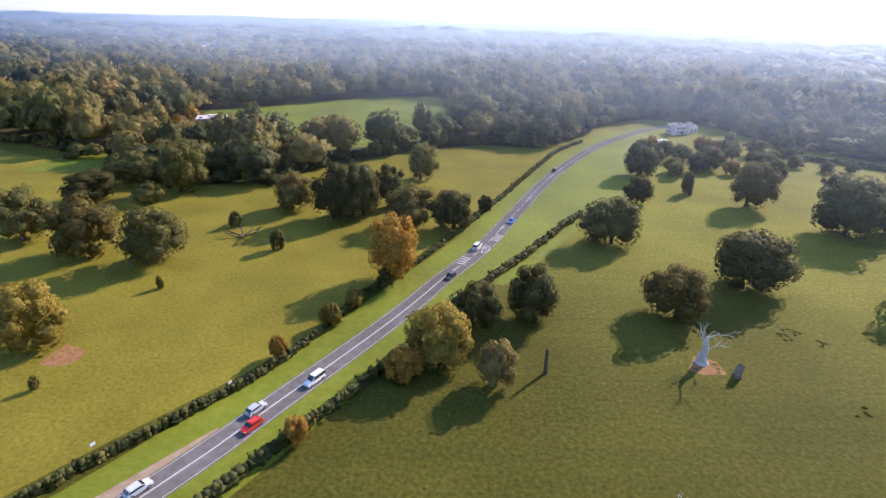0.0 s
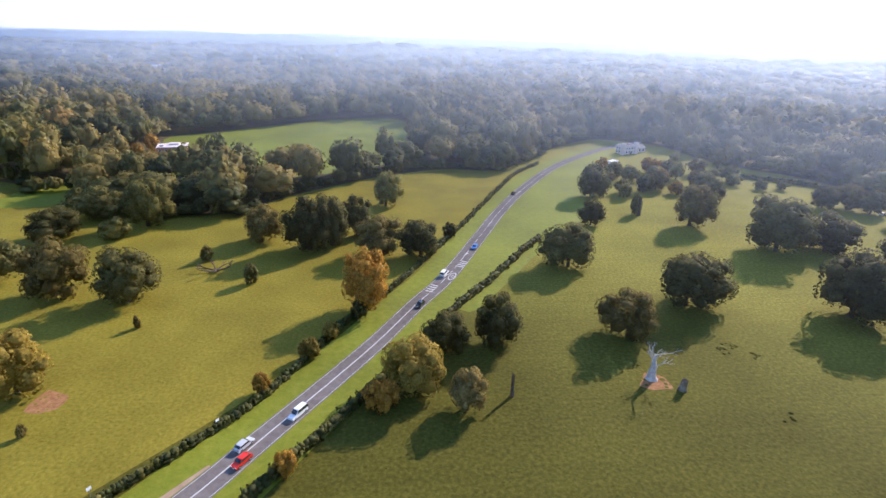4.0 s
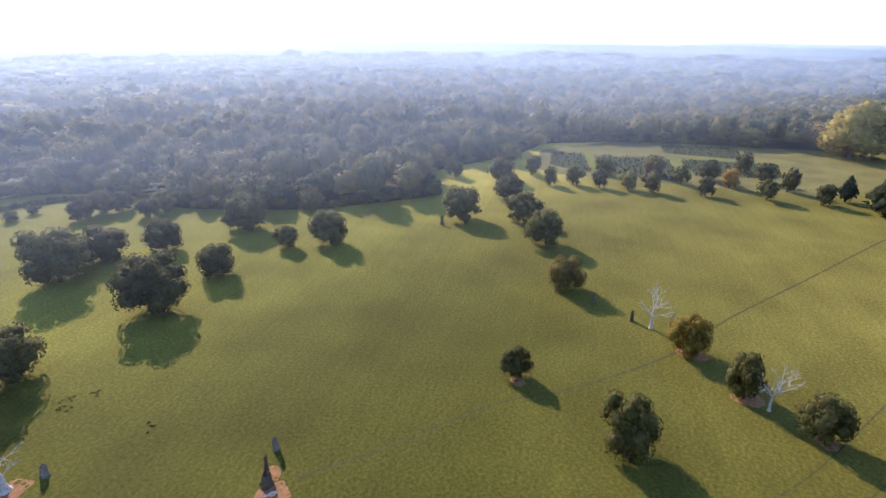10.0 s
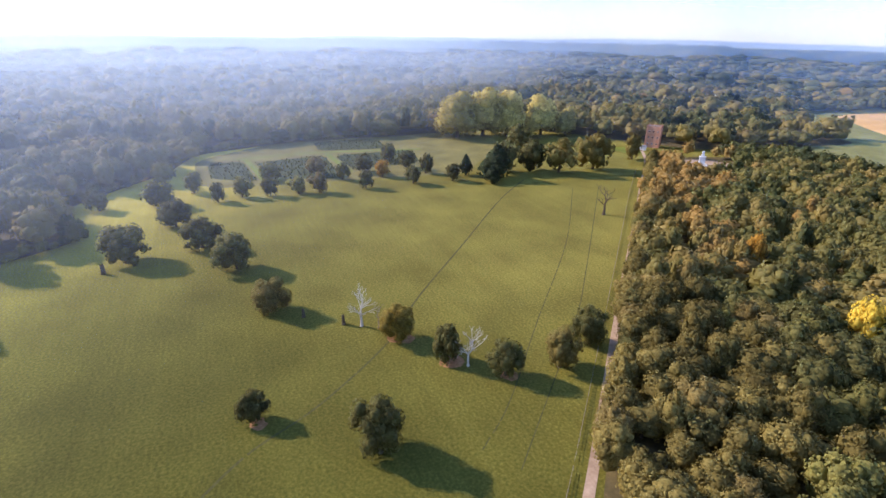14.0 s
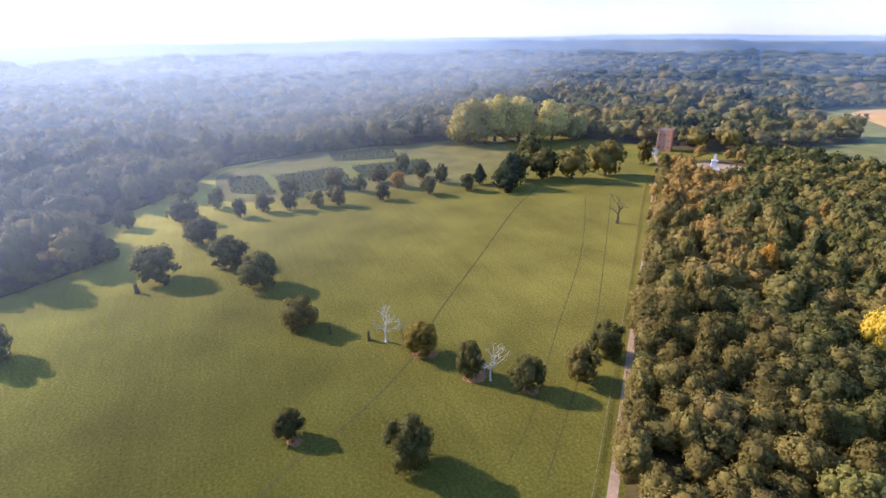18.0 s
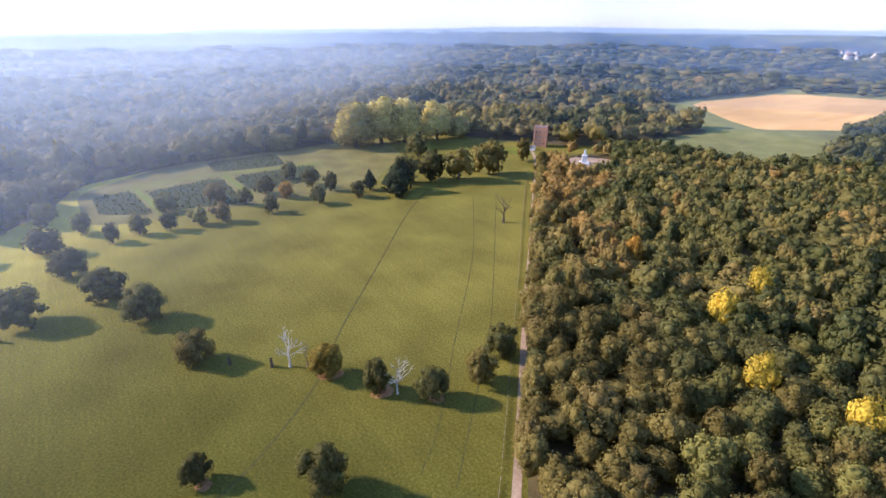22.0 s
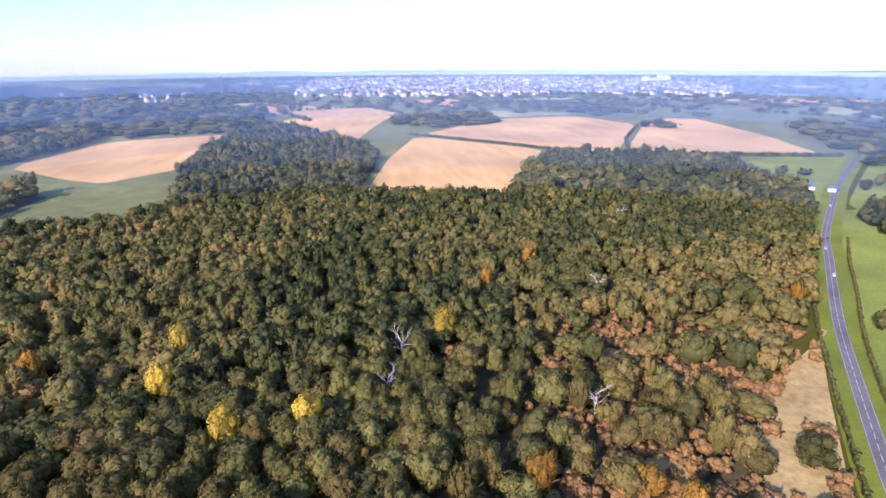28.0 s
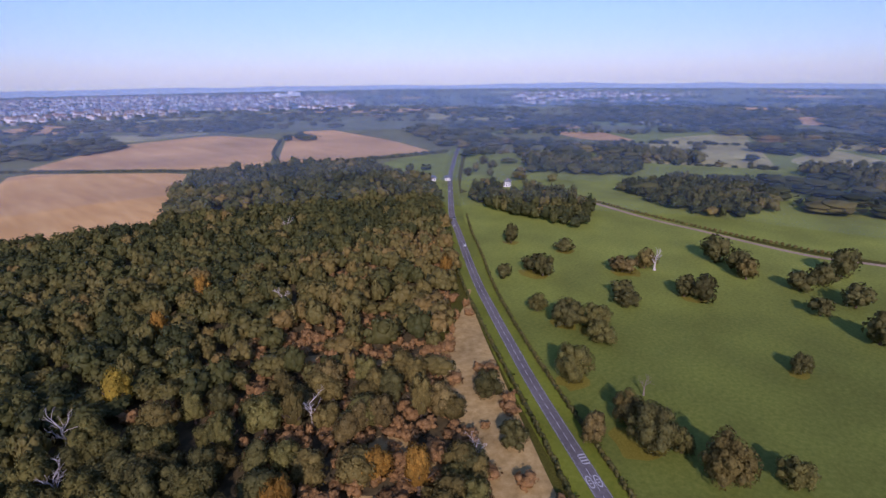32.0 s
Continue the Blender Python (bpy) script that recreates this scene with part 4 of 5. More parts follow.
for line in ([(470, -20), (475, -82), (463, -147), (458, -182)], [(466, -28), (425, -33), (388, -36)], [(466, -96), (430, -98), (398, -100)]):
    strip("grass_path", spline(line), 2.4, -2.4, 0.09, M["verge"], "bright grass path in the nursery")

# ---- town in the distance ----
def town(name, poly, step, size, label, seed):
    r = np.random.default_rng(seed)
    p = scatter(r, poly, step)
    p = p[np.array([noise.noise(Vector((x * 0.004, y * 0.004, seed))) for x, y in p]) > -0.25]
    V, T, R = [], [], []
    for x, y in p:
        a, l, w, h = r.uniform(0, 3.14), size * r.uniform(0.7, 1.8), size * r.uniform(0.5, 0.9), size * r.uniform(0.45, 0.8)
        c, s_ = math.cos(a), math.sin(a)
        n = len(V)
        for u, v, z in ((-l, -w, 0), (l, -w, 0), (l, w, 0), (-l, w, 0), (-l, -w, h), (l, -w, h), (l, w, h), (-l, w, h), (-l, 0, h * 1.6), (l, 0, h * 1.6)):
            V.append((x + (u * c - v * s_) / 2, y + (u * s_ + v * c) / 2, z))
        for q in ((0, 1, 5, 4), (2, 3, 7, 6)):
            T += [(n + q[0], n + q[1], n + q[2]), (n + q[0], n + q[2], n + q[3])]
        for q in ((1, 2, 6, 5), (3, 0, 4, 7)):
            T += [(n + q[0], n + q[1], n + q[2]), (n + q[0], n + q[2], n + q[3])]
        T += [(n + 5, n + 6, n + 9), (n + 7, n + 4, n + 8)]
        R += [(n + 4, n + 5, n + 9), (n + 4, n + 9, n + 8), (n + 6, n + 7, n + 8), (n + 6, n + 8, n + 9)]
    me = tri_mesh(name, V, T + R, M["wall"])
    me.materials.append(M["roof"])
    me.polygons.foreach_set("material_index", [0] * len(T) + [1] * len(R))
    return tagged(new(name, me), label, "houses", kind="stuff")


town("town_houses", [(250, -2150), (-400, -1950), (-900, -2050), (-1280, -1760), (-1700, -2300), (-2000, -3100), (-800, -3900), (300, -3700)], 50, 17, "distant town of white walls and brown roofs", 11)
town("town_houses", [(560, -1900), (900, -1760), (1500, -2500), (1100, -2900), (650, -2300)], 75, 16, "distant pale houses among trees", 12)
town("town_houses", [(-1800, -1500), (-2400, -1000), (-3300, -1200), (-3000, -2200)], 85, 18, "distant pale houses on the plain", 13)

# ---- park trees ----
CROWNS = {}


def crown_mesh(k, tone):
    if (k, tone) not in CROWNS:
        if tone == "c":
            v, t, n = crown(80 + k % 50, 500, 0.055, 14, "cone")
        elif tone == "p":
            v, t, n = crown(90 + k % 50, 800, 0.042, 16, "tall")
        else:
            v, t, n = RICH[k - 90] if k >= 90 else FINE[k - 50] if 50 <= k < 70 else NEAR[k] if k < 50 else upper(WOODED[k - 70])
        CROWNS[k, tone] = tri_mesh("crown", v, t, M[tone], normals=n)
    return CROWNS[k, tone]


def limb(bm, a, b, ra, rb, n=7):
    """A tapered round limb from a to b."""
    a, b = Vector(a), Vector(b)
    z = (b - a).normalized()
    x = z.orthogonal().normalized()
    y = z.cross(x)
    rings = []
    for c, r in ((a, ra), (b, rb)):
        rings.append([bm.verts.new(c + (x * math.cos(q) + y * math.sin(q)) * r) for q in (2 * math.pi * k / n for k in range(n))])
    for k in range(n):
        bm.faces.new((rings[0][k], rings[0][(k + 1) % n], rings[1][(k + 1) % n], rings[1][k]))
    bm.faces.new(rings[1])


def trunk_mesh(seed):
    r = random.Random(seed)
    bm = bmesh.new()
    limb(bm, (0, 0, -0.02), (0, 0, 0.05), 0.055, 0.038, 8)
    limb(bm, (0, 0, 0.05), (r.uniform(-0.02, 0.02), r.uniform(-0.02, 0.02), 0.34), 0.038, 0.026, 8)
    for k in range(5):
        a = k * 1.26 + r.uniform(-0.3, 0.3)
        z = r.uniform(0.18, 0.34)
        limb(bm, (0, 0, z), (0.27 * math.cos(a), 0.27 * math.sin(a), z + r.uniform(0.18, 0.34)), 0.02, 0.008, 5)
    me = bpy.data.meshes.new("trunk")
    bm.to_mesh(me)
    bm.free()
    me.materials.append(M["bark"])
    return me


TRUNKS = [trunk_mesh(k) for k in range(4)]
LABELS = {"d": "spreading oak tree with dark green leaves", "g": "round tree with green leaves", "v": "tree with olive autumn leaves", "o": "tree with orange autumn crown", "b": "tree with brown autumn leaves", "y": "tree with bright yellow autumn leaves", "k": "tree with golden autumn leaves", "r": "tree with russet autumn leaves", "p": "tall poplar with yellow green leaves", "c": "dark green conifer"}
NAMES = {"d": "oak_tree", "p": "poplar_tree", "c": "conifer_tree"}


def plant(x, y, h, w, tone, where="on the meadow", group=""):
    """A tree of its own: trunk with limbs, and crown."""
    bush = h < 7.5
    root = tagged(new("bush" if bush else NAMES.get(tone, "tree")), (LABELS[tone].replace("tree", "bush") if bush else LABELS[tone]) + " " + where, "bush" if bush else "tree", group)
    k = random.randrange(7 if where == "in the wood" and group != "showy trees of the near wood" else 5)
    if where == "in the wood":
        k += 70
    if w > 12 and math.hypot(x, y) < 260 and where != "in the wood":
        k += 50 if k < 5 else 0
    if math.hypot(x, y) > 330 and where != "in the wood":
        k = 90 + k % 5
    root.matrix_world = pose(x, y, 0, 0, 0, random.uniform(0, 360))
    low = 0.0 if bush else 0.04
    trunk = part("trunk", TRUNKS[k % 4], None, root)
    trunk.scale = (h, h, h)
    top = part("crown", crown_mesh(k, tone), None, root)
    top.scale = (w, w, h * (1 - low))
    top.location = (0, 0, h * low)
    return root


TREES = {
    "beside the road": "-11 139 19 15.6 o,-36 186 21 18 d,-28 191 21 15 d,-19 202 17 13.6 d,-10 181 15 19 v,6 179 15 15 d,-8 241 17 14.5 g,-56 195 15 16 v,-84 145 17 19 d,-108 150 18 20 v,-136 200 12 21 d,-113 199 8.7 11 g,-89 101 16 16.5 k,-134 160 17 19 d,-107 214 20 19 g,-130 224 14 19.7 d",
    "in the rough meadow": "-71 176 6 4.5 d,-51 157 7 5 d,-25 112 6 5.3 k,-21 121 5.5 4.7 k,-34 98 5.6 4.4 o,-24 73 5.6 4.5 o,-14 132 6 4.7 d,19 198 7 5.6 d,-75 129 4 2 v,-79 86 3.3 2 v",
    "by the roadside hedge": "2 98 14 15 k,-6 91 8 8 o,11 115 11 12.8 d,25 118 15 13.8 d,13 90 11 8.8 b,60 168 16 21 d,84 213 12 12 d,99 256 18 18 d",
    "on the open park": "63 120 14 17 v,89 137 17 23.8 d,130 212 19 18 v,150 181 22 28 d,172 182 15 23 d,138 128 21 26 d,191 165 14 19 d,171 124 14 17 d,226 144 19 21 d,207 111 11 11.7 d,216 93 17 18.8 d,224 145 18 21 d,266 40 18 21.7 d,355 30 16 21 d,311 20 16 19 d,273 7 16 19 d,241 -7 17 19.5 d,194 -17 14 15.6 v,130 -5 10 9 d",
    "on the meadow": "155 -57 14 13.7 k,137 -68 14 10 d,122 -82 14 12 d,119 -101 15 12 v,127 -119 15 12.5 d,104.5 -34.5 17 14.5 d",
    "in the far tree line": "357 63 13 13 d,351 -3 13 10 d,357 -18 14 13 g,353 -35 13 11 d,353 -53 12 12.8 g,350 -67 14 13 b,377 -89 14 11.6 d,349 -99 13 11 d,375 -119 13 12 o,349 -134 14 13 d,373 -153 16 11 d,346 -164 13 12.5 d,394 -145 14 16 d,423 -140 15 14 d,397 -74 15 17 b,393 -109 14 15.7 d,393 -41 14 16 g,409 30 16 19 g",
    "beside the far tree line": "378 11 14 13.5 g,358 -180 16 11 c,342 -198 25 24 c,356 -212 24 22 d,351 -234 26 23 d,340 -253 28 27 v,339 -285 29 30 v,330 -188 13 13 c,427 -268 24 24 d,356 -340 22 16 v,500 -238 46 44 p,497 -266 49 46 p,492 -292 46 38 p,483 -328 42 38 p,472 -352 30 24 p",
    "on the green meadow": "-338 -262 17 14 d,-293 -199 17 16 d,-271 -216 11 12 d,-296 -209 14 20 d,-350 -217 11 16 d,-242 -168 12 12 g,-238 -146 16 19 d,-246 -132 15 18 g,-234 -121 12 17 g,-191 -113 19 18 g,-337 -162 12 20 b,-356 -154 16 15 v,-285 -132 11 15 d,-298 -142 12 16 d,-325 -103 17 21 d,-324 -113 15 14 d,-270 -38 10 11 d",
    "near the park road": "-409 -123 20 24 d,-395 -103 17 20 d,-382 -94 15 15 v,-384 -63 13 18 d,-405 -54 16 17 d,-432 -48 21 21 d,-377 -32 15 20 d,-350 -45 12 15 d,-330 -15 19 18 d,-179 -80 14 13 v,-171 -66 19 19 d,-176 -56 11 10 g,-169 -39 20 18 v,-185 -21 12 12 g,-159 -83 14 10 b,-154 -133 13 14 d,-110 -104 13 12 d,-135 -104 12 11 d",
}
random.seed(4)
for where, text in TREES.items():
    for item in text.split(","):
        x, y, h, w, tone = item.split()
        plant(float(x), float(y), float(h), float(w), tone, where, "trees " + where)

FAR_TREES = "-699 -621 14 16 d,-768 -654 14 18 d,-818 -659 15 17 d,-607 -506 13 15 d,-539 -492 12 14 d,-752 -562 14 18 d,-653 -455 13 17 d,-577 -380 12 13 g,-672 -399 14 18 d,-818 -598 15 20 d,-861 -550 14 20 d,-560 -470 10 12 d,-590 -440 12 14 v,-630 -540 13 15 d,-720 -500 13 16 d,-458 -365 13 14 v"
for item in FAR_TREES.split(","):
    x, y, h, w, tone = item.split()
    plant(float(x), float(y), float(h), float(w), tone, "beyond the green meadow", "trees beyond the green meadow")
edge_n = sides(RIDE)
for k in range(0, len(RIDE), 2):
    x, y = RIDE[k] - edge_n[k] * random.uniform(3.4, 5.2)
    if 72 < x < 335:
        plant(x, y, random.uniform(10, 15), random.uniform(9.5, 13), random.choice("vvvdvb"), "in the wood", "trees at the edge of the ride")

# ---- near wood, tree by tree ----
random.seed(9)
SPECIAL = "147 -226 o,87 -207 y,56 -173 y,26 -175 y,-36 -239 y,90 -241 y,-53 -132 o,-93 -112 o,7 -117 v,-9 -115 v,-107 -324 o,-70 -289 o,-237 -240 o,-123 -143 v,-55 -177 g,-81 -172 v,-42 -113 g,-27 -131 v,-36 -138 v"
special = [(float(x), float(y), tone) for x, y, tone in (item.split() for item in SPECIAL.split(","))]
for x, y, tone in special:
    plant(x, y, 20.5, 13 if tone == "y" else 10.5, tone, "in the wood", "showy trees of the near wood")
for (x, y), t in zip(NEAR_WOOD[:300], NEAR_TINT[:300]):
    if min(math.hypot(x - a, y - b) for a, b, _ in special) < 7.5:
        continue
    tone = "d" if t < 0.14 else "g" if t < 0.27 else "v" if t < 0.52 else "b" if t < 0.64 else "o"
    plant(x, y, random.uniform(10.5, 17.5), random.uniform(10, 16.5), tone, "in the wood", "trees of the near wood")

# ---- dead trees, stumps and logs ----
def branch(bm, a, way, length, r, depth, rnd):
    """A crooked dead branch that forks."""
    b = a + way * length
    limb(bm, a, b, r, r * 0.62, 6 if depth > 1 else 5)
    if depth:
        for _ in range(rnd.choice((2, 2, 3))):
            turn = Vector((rnd.uniform(-1, 1), rnd.uniform(-1, 1), rnd.uniform(-0.35, 0.7)))
            branch(bm, b, (way + turn * 0.8).normalized(), length * rnd.uniform(0.5, 0.8), r * 0.58, depth - 1, rnd)


def dead_tree(x, y, h, seed, stout=0.05, limbs=5, mat="deadwood", label="bare pale dead tree standing on the meadow", depth=3, lean=0.05, thin=0.32):
    rnd = random.Random(seed)
    root = tagged(new("dead_tree"), label, "dead tree")
    root.matrix_world = pose(x, y, 0, 0, 0, rnd.uniform(0, 360))
    bm = bmesh.new()
    knots = [Vector((rnd.uniform(-lean, lean) * h * k / 4, rnd.uniform(-lean, lean) * h * k / 4, h * 0.62 * k / 4)) for k in range(5)]
    limb(bm, (0, 0, -0.3), (0, 0, 0.05 * h), stout * h * 1.7, stout * h * 1.1, 9)
    for k in range(4):
        limb(bm, knots[k], knots[k + 1], stout * h * (1.1 - 0.2 * k), stout * h * (0.9 - 0.2 * k), 9)
    part("trunk", bm, M[mat], root)
    for k in range(limbs):
        bm = bmesh.new()
        a = knots[min(4, 2 + k % 3)]
        q = k * 2.4 + rnd.uniform(-0.4, 0.4)
        branch(bm, a, Vector((math.cos(q), math.sin(q), rnd.uniform(0.5, 1.5))).normalized(), h * rnd.uniform(0.13, 0.22), stout * h * thin, depth, rnd)
        part("limb", bm, M[mat], root)
    return root


def stump(x, y, h, r, seed, label, mat="bark"):
    """A broken hollow trunk with a ragged top and root flares."""
    rnd = random.Random(seed)
    bm = bmesh.new()
    n, rows = 18, []
    rib = [rnd.uniform(0.72, 1.25) for _ in range(n)]
    tip = [rnd.choice((0.65, 0.82, 0.95, 1.05, 1.15)) * rnd.uniform(0.92, 1.08) for _ in range(n)]
    for k in range(8):
        u = k / 7
        wide = r * (0.8 + 0.45 * (1 - u) ** 3) * (0.94 if k == 7 else 1)
        rows.append([bm.verts.new((wide * rib[m] * rnd.uniform(0.88, 1.12) * math.cos(6.2832 * m / n) + 0.2 * r * math.sin(3 * u + seed), wide * rib[m] * rnd.uniform(0.88, 1.12) * math.sin(6.2832 * m / n), h * (u if u < 0.45 else 0.45 + (u - 0.45) * tip[m]) - (0.2 if k == 0 else 0))) for m in range(n)])
    for a, b in zip(rows, rows[1:]):
        for j in range(n):
            bm.faces.new((a[j], a[(j + 1) % n], b[(j + 1) % n], b[j]))
    mid = bm.verts.new((0, 0, h * 0.45))
    for j in range(n):
        bm.faces.new((rows[-1][j], rows[-1][(j + 1) % n], mid))
    me = bpy.data.meshes.new("tree_stump")
    bm.to_mesh(me)
    bm.free()
    me.materials.append(M[mat])
    ob = tagged(new("tree_stump", me), label, "tree stump")
    ob.location = (x, y, 0)
    return ob


def earth(x, y, r, seed):
    rnd = random.Random(seed)
    poly = [(x + r * rnd.uniform(0.6, 1.25) * math.cos(q), y + r * rnd.uniform(0.6, 1.25) * math.sin(q)) for q in (2 * math.pi * k / 9 for k in range(9))]
    sheet("earth_patch", poly, 0.025, M["earth"], "bare reddish earth trodden under a tree")


dead_tree(60.4, 99.4, 11, 2, 0.1, 7, "bleached", "massive pale hulk of an old oak with bare crooked limbs", depth=4, thin=0.14)
earth(61, 98, 4.2, 3)
stump(66, 94.4, 3.1, 0.8, 4, "small dark broken stump on the meadow", "deadwood")
stump(75.8, 44.2, 3.2, 1.2, 5, "ruined dark oak stump on bare earth")
stump(79.5, 46.5, 4.4, 0.5, 55, "splintered snag beside a ruined stump")
dead_tree(37.8, 57.6, 5.4, 61, 0.07, 9, "bleached", "bare dead tree with a fan of pale twigs", depth=3, thin=0.2)
earth(73.6, 41.5, 4, 6)
earth(79, 45, 2.6, 61)
stump(86, 48, 3.9, 0.8, 7, "dark narrow broken stump on the meadow", "deadwood")
stump(24, 94.2, 6.1, 0.42, 8, "tall thin dead trunk without branches")
stump(112, 226, 8.5, 0.9, 9, "tall dead trunk with a leafy tuft")
plant(111, 228, 10, 6, "d", "beside a dead trunk")
stump(256, 48, 4.5, 0.9, 10, "broken dark stump on the meadow")
stump(184, -28, 3.2, 0.6, 11, "small broken stump on the meadow")
stump(173, -41, 4.0, 0.7, 12, "small leafy stump on the meadow")
dead_tree(169, -47, 16, 21, 0.03, 11, "bleached", depth=4)
dead_tree(165, -52.5, 11, 22, 0.035, 3, depth=2)
dead_tree(131, -73, 15, 23, 0.024, 13, "bleached", label="sprawling pale dead limbs growing through an oak", lean=0.14, depth=4)
earth(156, -58, 5, 24)
earth(135, -69, 4.5, 25)
earth(121, -83, 3, 26)
earth(128, -6, 2.6, 27)
earth(-81, 97, 4.5, 29)
dead_tree(242, -218, 19, 28, 0.045, 8, "bark", "bare brown dead tree beside the ride")
for seed, (x, y, h) in enumerate(DEAD):
    dead_tree(x, y, h, 31 + seed, 0.026, 8, "bleached", label="bare pale dead tree standing among the wood")
dead_tree(-357, -147, 16, 37, 0.05, 7, mat="bleached", label="bare white dead oak on the green meadow")
dead_tree(-202, -83, 11, 38, 0.035, 6, label="bare grey dead tree on the green meadow")
dead_tree(-296, -196, 7, 39, 0.05, 4, label="low fallen pale dead trunk under oaks", depth=2)
log = bmesh.new()
for k in range(6):
    branch(log, Vector((0, 0, 0.6)), Vector((math.cos(k), math.sin(k), 0.25)).normalized(), 3.2, 0.35, 2, random.Random(50 + k))
spars = bmesh.new()
for k in range(5):
    branch(spars, Vector((0, 0, 0.4)), Vector((math.cos(2.6 + 0.5 * k), math.sin(2.6 + 0.5 * k), 0.12 * k)).normalized(), 1.3, 0.16, 2, random.Random(90 + k))
me = bpy.data.meshes.new("fallen_limbs")
spars.to_mesh(me)
spars.free()
me.materials.append(M["bleached"])
tagged(new("fallen_limbs", me), "pale fallen limbs below a ruined stump", "branches").location = (73.9, 42.0, 0)
me = bpy.data.meshes.new("fallen_tree")
log.to_mesh(me)
log.free()
me.materials.append(M["bark"])
tagged(new("fallen_tree", me), "dark fallen tree lying on the grass", "fallen tree").location = (-65, 166, 0)
for x, y, r, seed in ((-239, -148, 10, 71), (-190, -112, 9, 72), (-293, -205, 13, 73), (-340, -160, 12, 74), (-242, -130, 10, 75), (-325, -106, 9, 76), (-170, -70, 12, 77), (-270, -38, 6, 78), (-338, -262, 8, 79), (-350, -217, 8, 80)):
    rnd = random.Random(seed)
    sheet("dry_patch", [(x + r * rnd.uniform(0.6, 1.1) * math.cos(q), y + r * rnd.uniform(0.6, 1.1) * math.sin(q)) for q in (2 * math.pi * k / 10 for k in range(10))], 0.03, M["hay"], "dry tan ring of long grass round trees")
for x, y, seed in ((87, 111, 41), (86, 84, 42), (90, 113, 43), (93, 108, 44), (70, 140, 45)):
    p = np.array([(x, y)]) + np.random.default_rng(seed).normal(0, 1.2, (6, 2))
    canopy("nettle_patch", p, np.full(6, 1.1), np.full(6, 0.3), np.full(6, 0.35), FAR, "low dark nettle clump in the grass", np.random.default_rng(seed), -0.2, M["grass"], kind="thing", category="weeds")

# ---- boxes with bevels, for buildings and cars ----
def box(w, d, h, z=0.0, bevel=0.0, x=0.0, y=0.0, taper=1.0):
    bm = bmesh.new()
    low = [bm.verts.new((x + sx * w / 2, y + sy * d / 2, z)) for sx, sy in ((-1, -1), (1, -1), (1, 1), (-1, 1))]
    top = [bm.verts.new((x + sx * w / 2 * taper, y + sy * d / 2 * taper, z + h)) for sx, sy in ((-1, -1), (1, -1), (1, 1), (-1, 1))]
    bm.faces.new(low[::-1])
    bm.faces.new(top)
    for k in range(4):
        bm.faces.new((low[k], low[(k + 1) % 4], top[(k + 1) % 4], top[k]))
    if bevel:
        bmesh.ops.bevel(bm, geom=bm.edges[:], offset=bevel, segments=2, affect="EDGES")
    return bm


def gable(w, d, h, z, over=0.4):
    """A gabled roof along x."""
    bm = bmesh.new()
    W, D = w / 2 + over, d / 2 + over
    v = [bm.verts.new(c) for c in ((-W, -D, z), (W, -D, z), (W, D, z), (-W, D, z), (-W, 0, z + h), (W, 0, z + h))]
    for f in ((0, 1, 5, 4), (2, 3, 4, 5), (1, 2, 5), (3, 0, 4), (3, 2, 1, 0)):
        bm.faces.new([v[k] for k in f])
    return bm


def windows(root, w, d, levels, per, mat="glass", wide=1.1, tall=1.5, frame_mat="white"):
    """Panes with frames on all four sides of a block."""
    for side in range(4):
        length, off = (w, d / 2) if side % 2 == 0 else (d, w / 2)
        n = max(1, int(round(per * length / max(w, d))))
        for z in levels:
            for k in range(n):
                u = (k + 0.5) / n * length - length / 2
                m = pose(0, 0, 0, 0, 0, 90 * side) @ pose(u, -off, z)
                f = part("window", box(wide + 0.25, 0.12, tall + 0.25, -0.12), M[frame_mat], root)
                f.matrix_local = m
                g_ = part("pane", box(wide, 0.06, tall, 0.0, y=-0.06), M[mat], f)


def crenels(root, w, d, z, mat, size=0.8):
    """A parapet with battlements round a flat roof."""
    for sx, sy, l, turn in ((0, -1, w, 0), (0, 1, w, 0), (-1, 0, d, 90), (1, 0, d, 90)):
        wall = part("parapet", box(l, 0.35, 0.7), mat, root)
        wall.matrix_local = pose(sx * (w / 2 - 0.2), sy * (d / 2 - 0.2), z, 0, 0, turn)
        n = max(2, int(l / (2 * size)))
        for k in range(n):
            c = part("merlon", box(size, 0.35, 0.7, 0.7), mat, wall)
            c.location = ((k + 0.5) / n * l - l / 2, 0, 0)


# lodge with battlements at the road's end
lodge = tagged(new("lodge"), "pale pink castellated lodge house at the road end", "house")
lodge.matrix_world = pose(164, 368, 0, 0, 0, 20) @ Matrix.Diagonal((0.8, 0.8, 0.85, 1))
part("wall", box(15, 9, 6.5), M["pink"], lodge)
part("roof", box(14, 8, 0.3, 6.5), M["slate"], lodge)
crenels(lodge, 15, 9, 6.5, M["pink"])
windows(lodge, 15, 9, (1.2, 4.2), 5)
for x, y in ((-7.5, -4.5), (7.5, -4.5)):
    t = part("tower", box(3.2, 3.2, 9, 0, 0.05, x, y), M["pink"], lodge)
    for sx in (-1, 1):
        for sy in (-1, 1):
            part("merlon", box(0.8, 0.8, 0.9, 9, 0, x + sx * 1.2, y + sy * 1.2), M["pink"], t)
part("door", box(1.3, 0.2, 2.2, 0, 0, 2.0, -4.55), M["bark"], lodge)
part("chimney", box(1.0, 0.8, 2.2, 6.8, 0, 3, 2), M["brick"], lodge)
wing = tagged(new("cottage"), "low white cottage wing beside the lodge", "house")
wing.matrix_world = pose(175, 374, 0, 0, 0, 20)
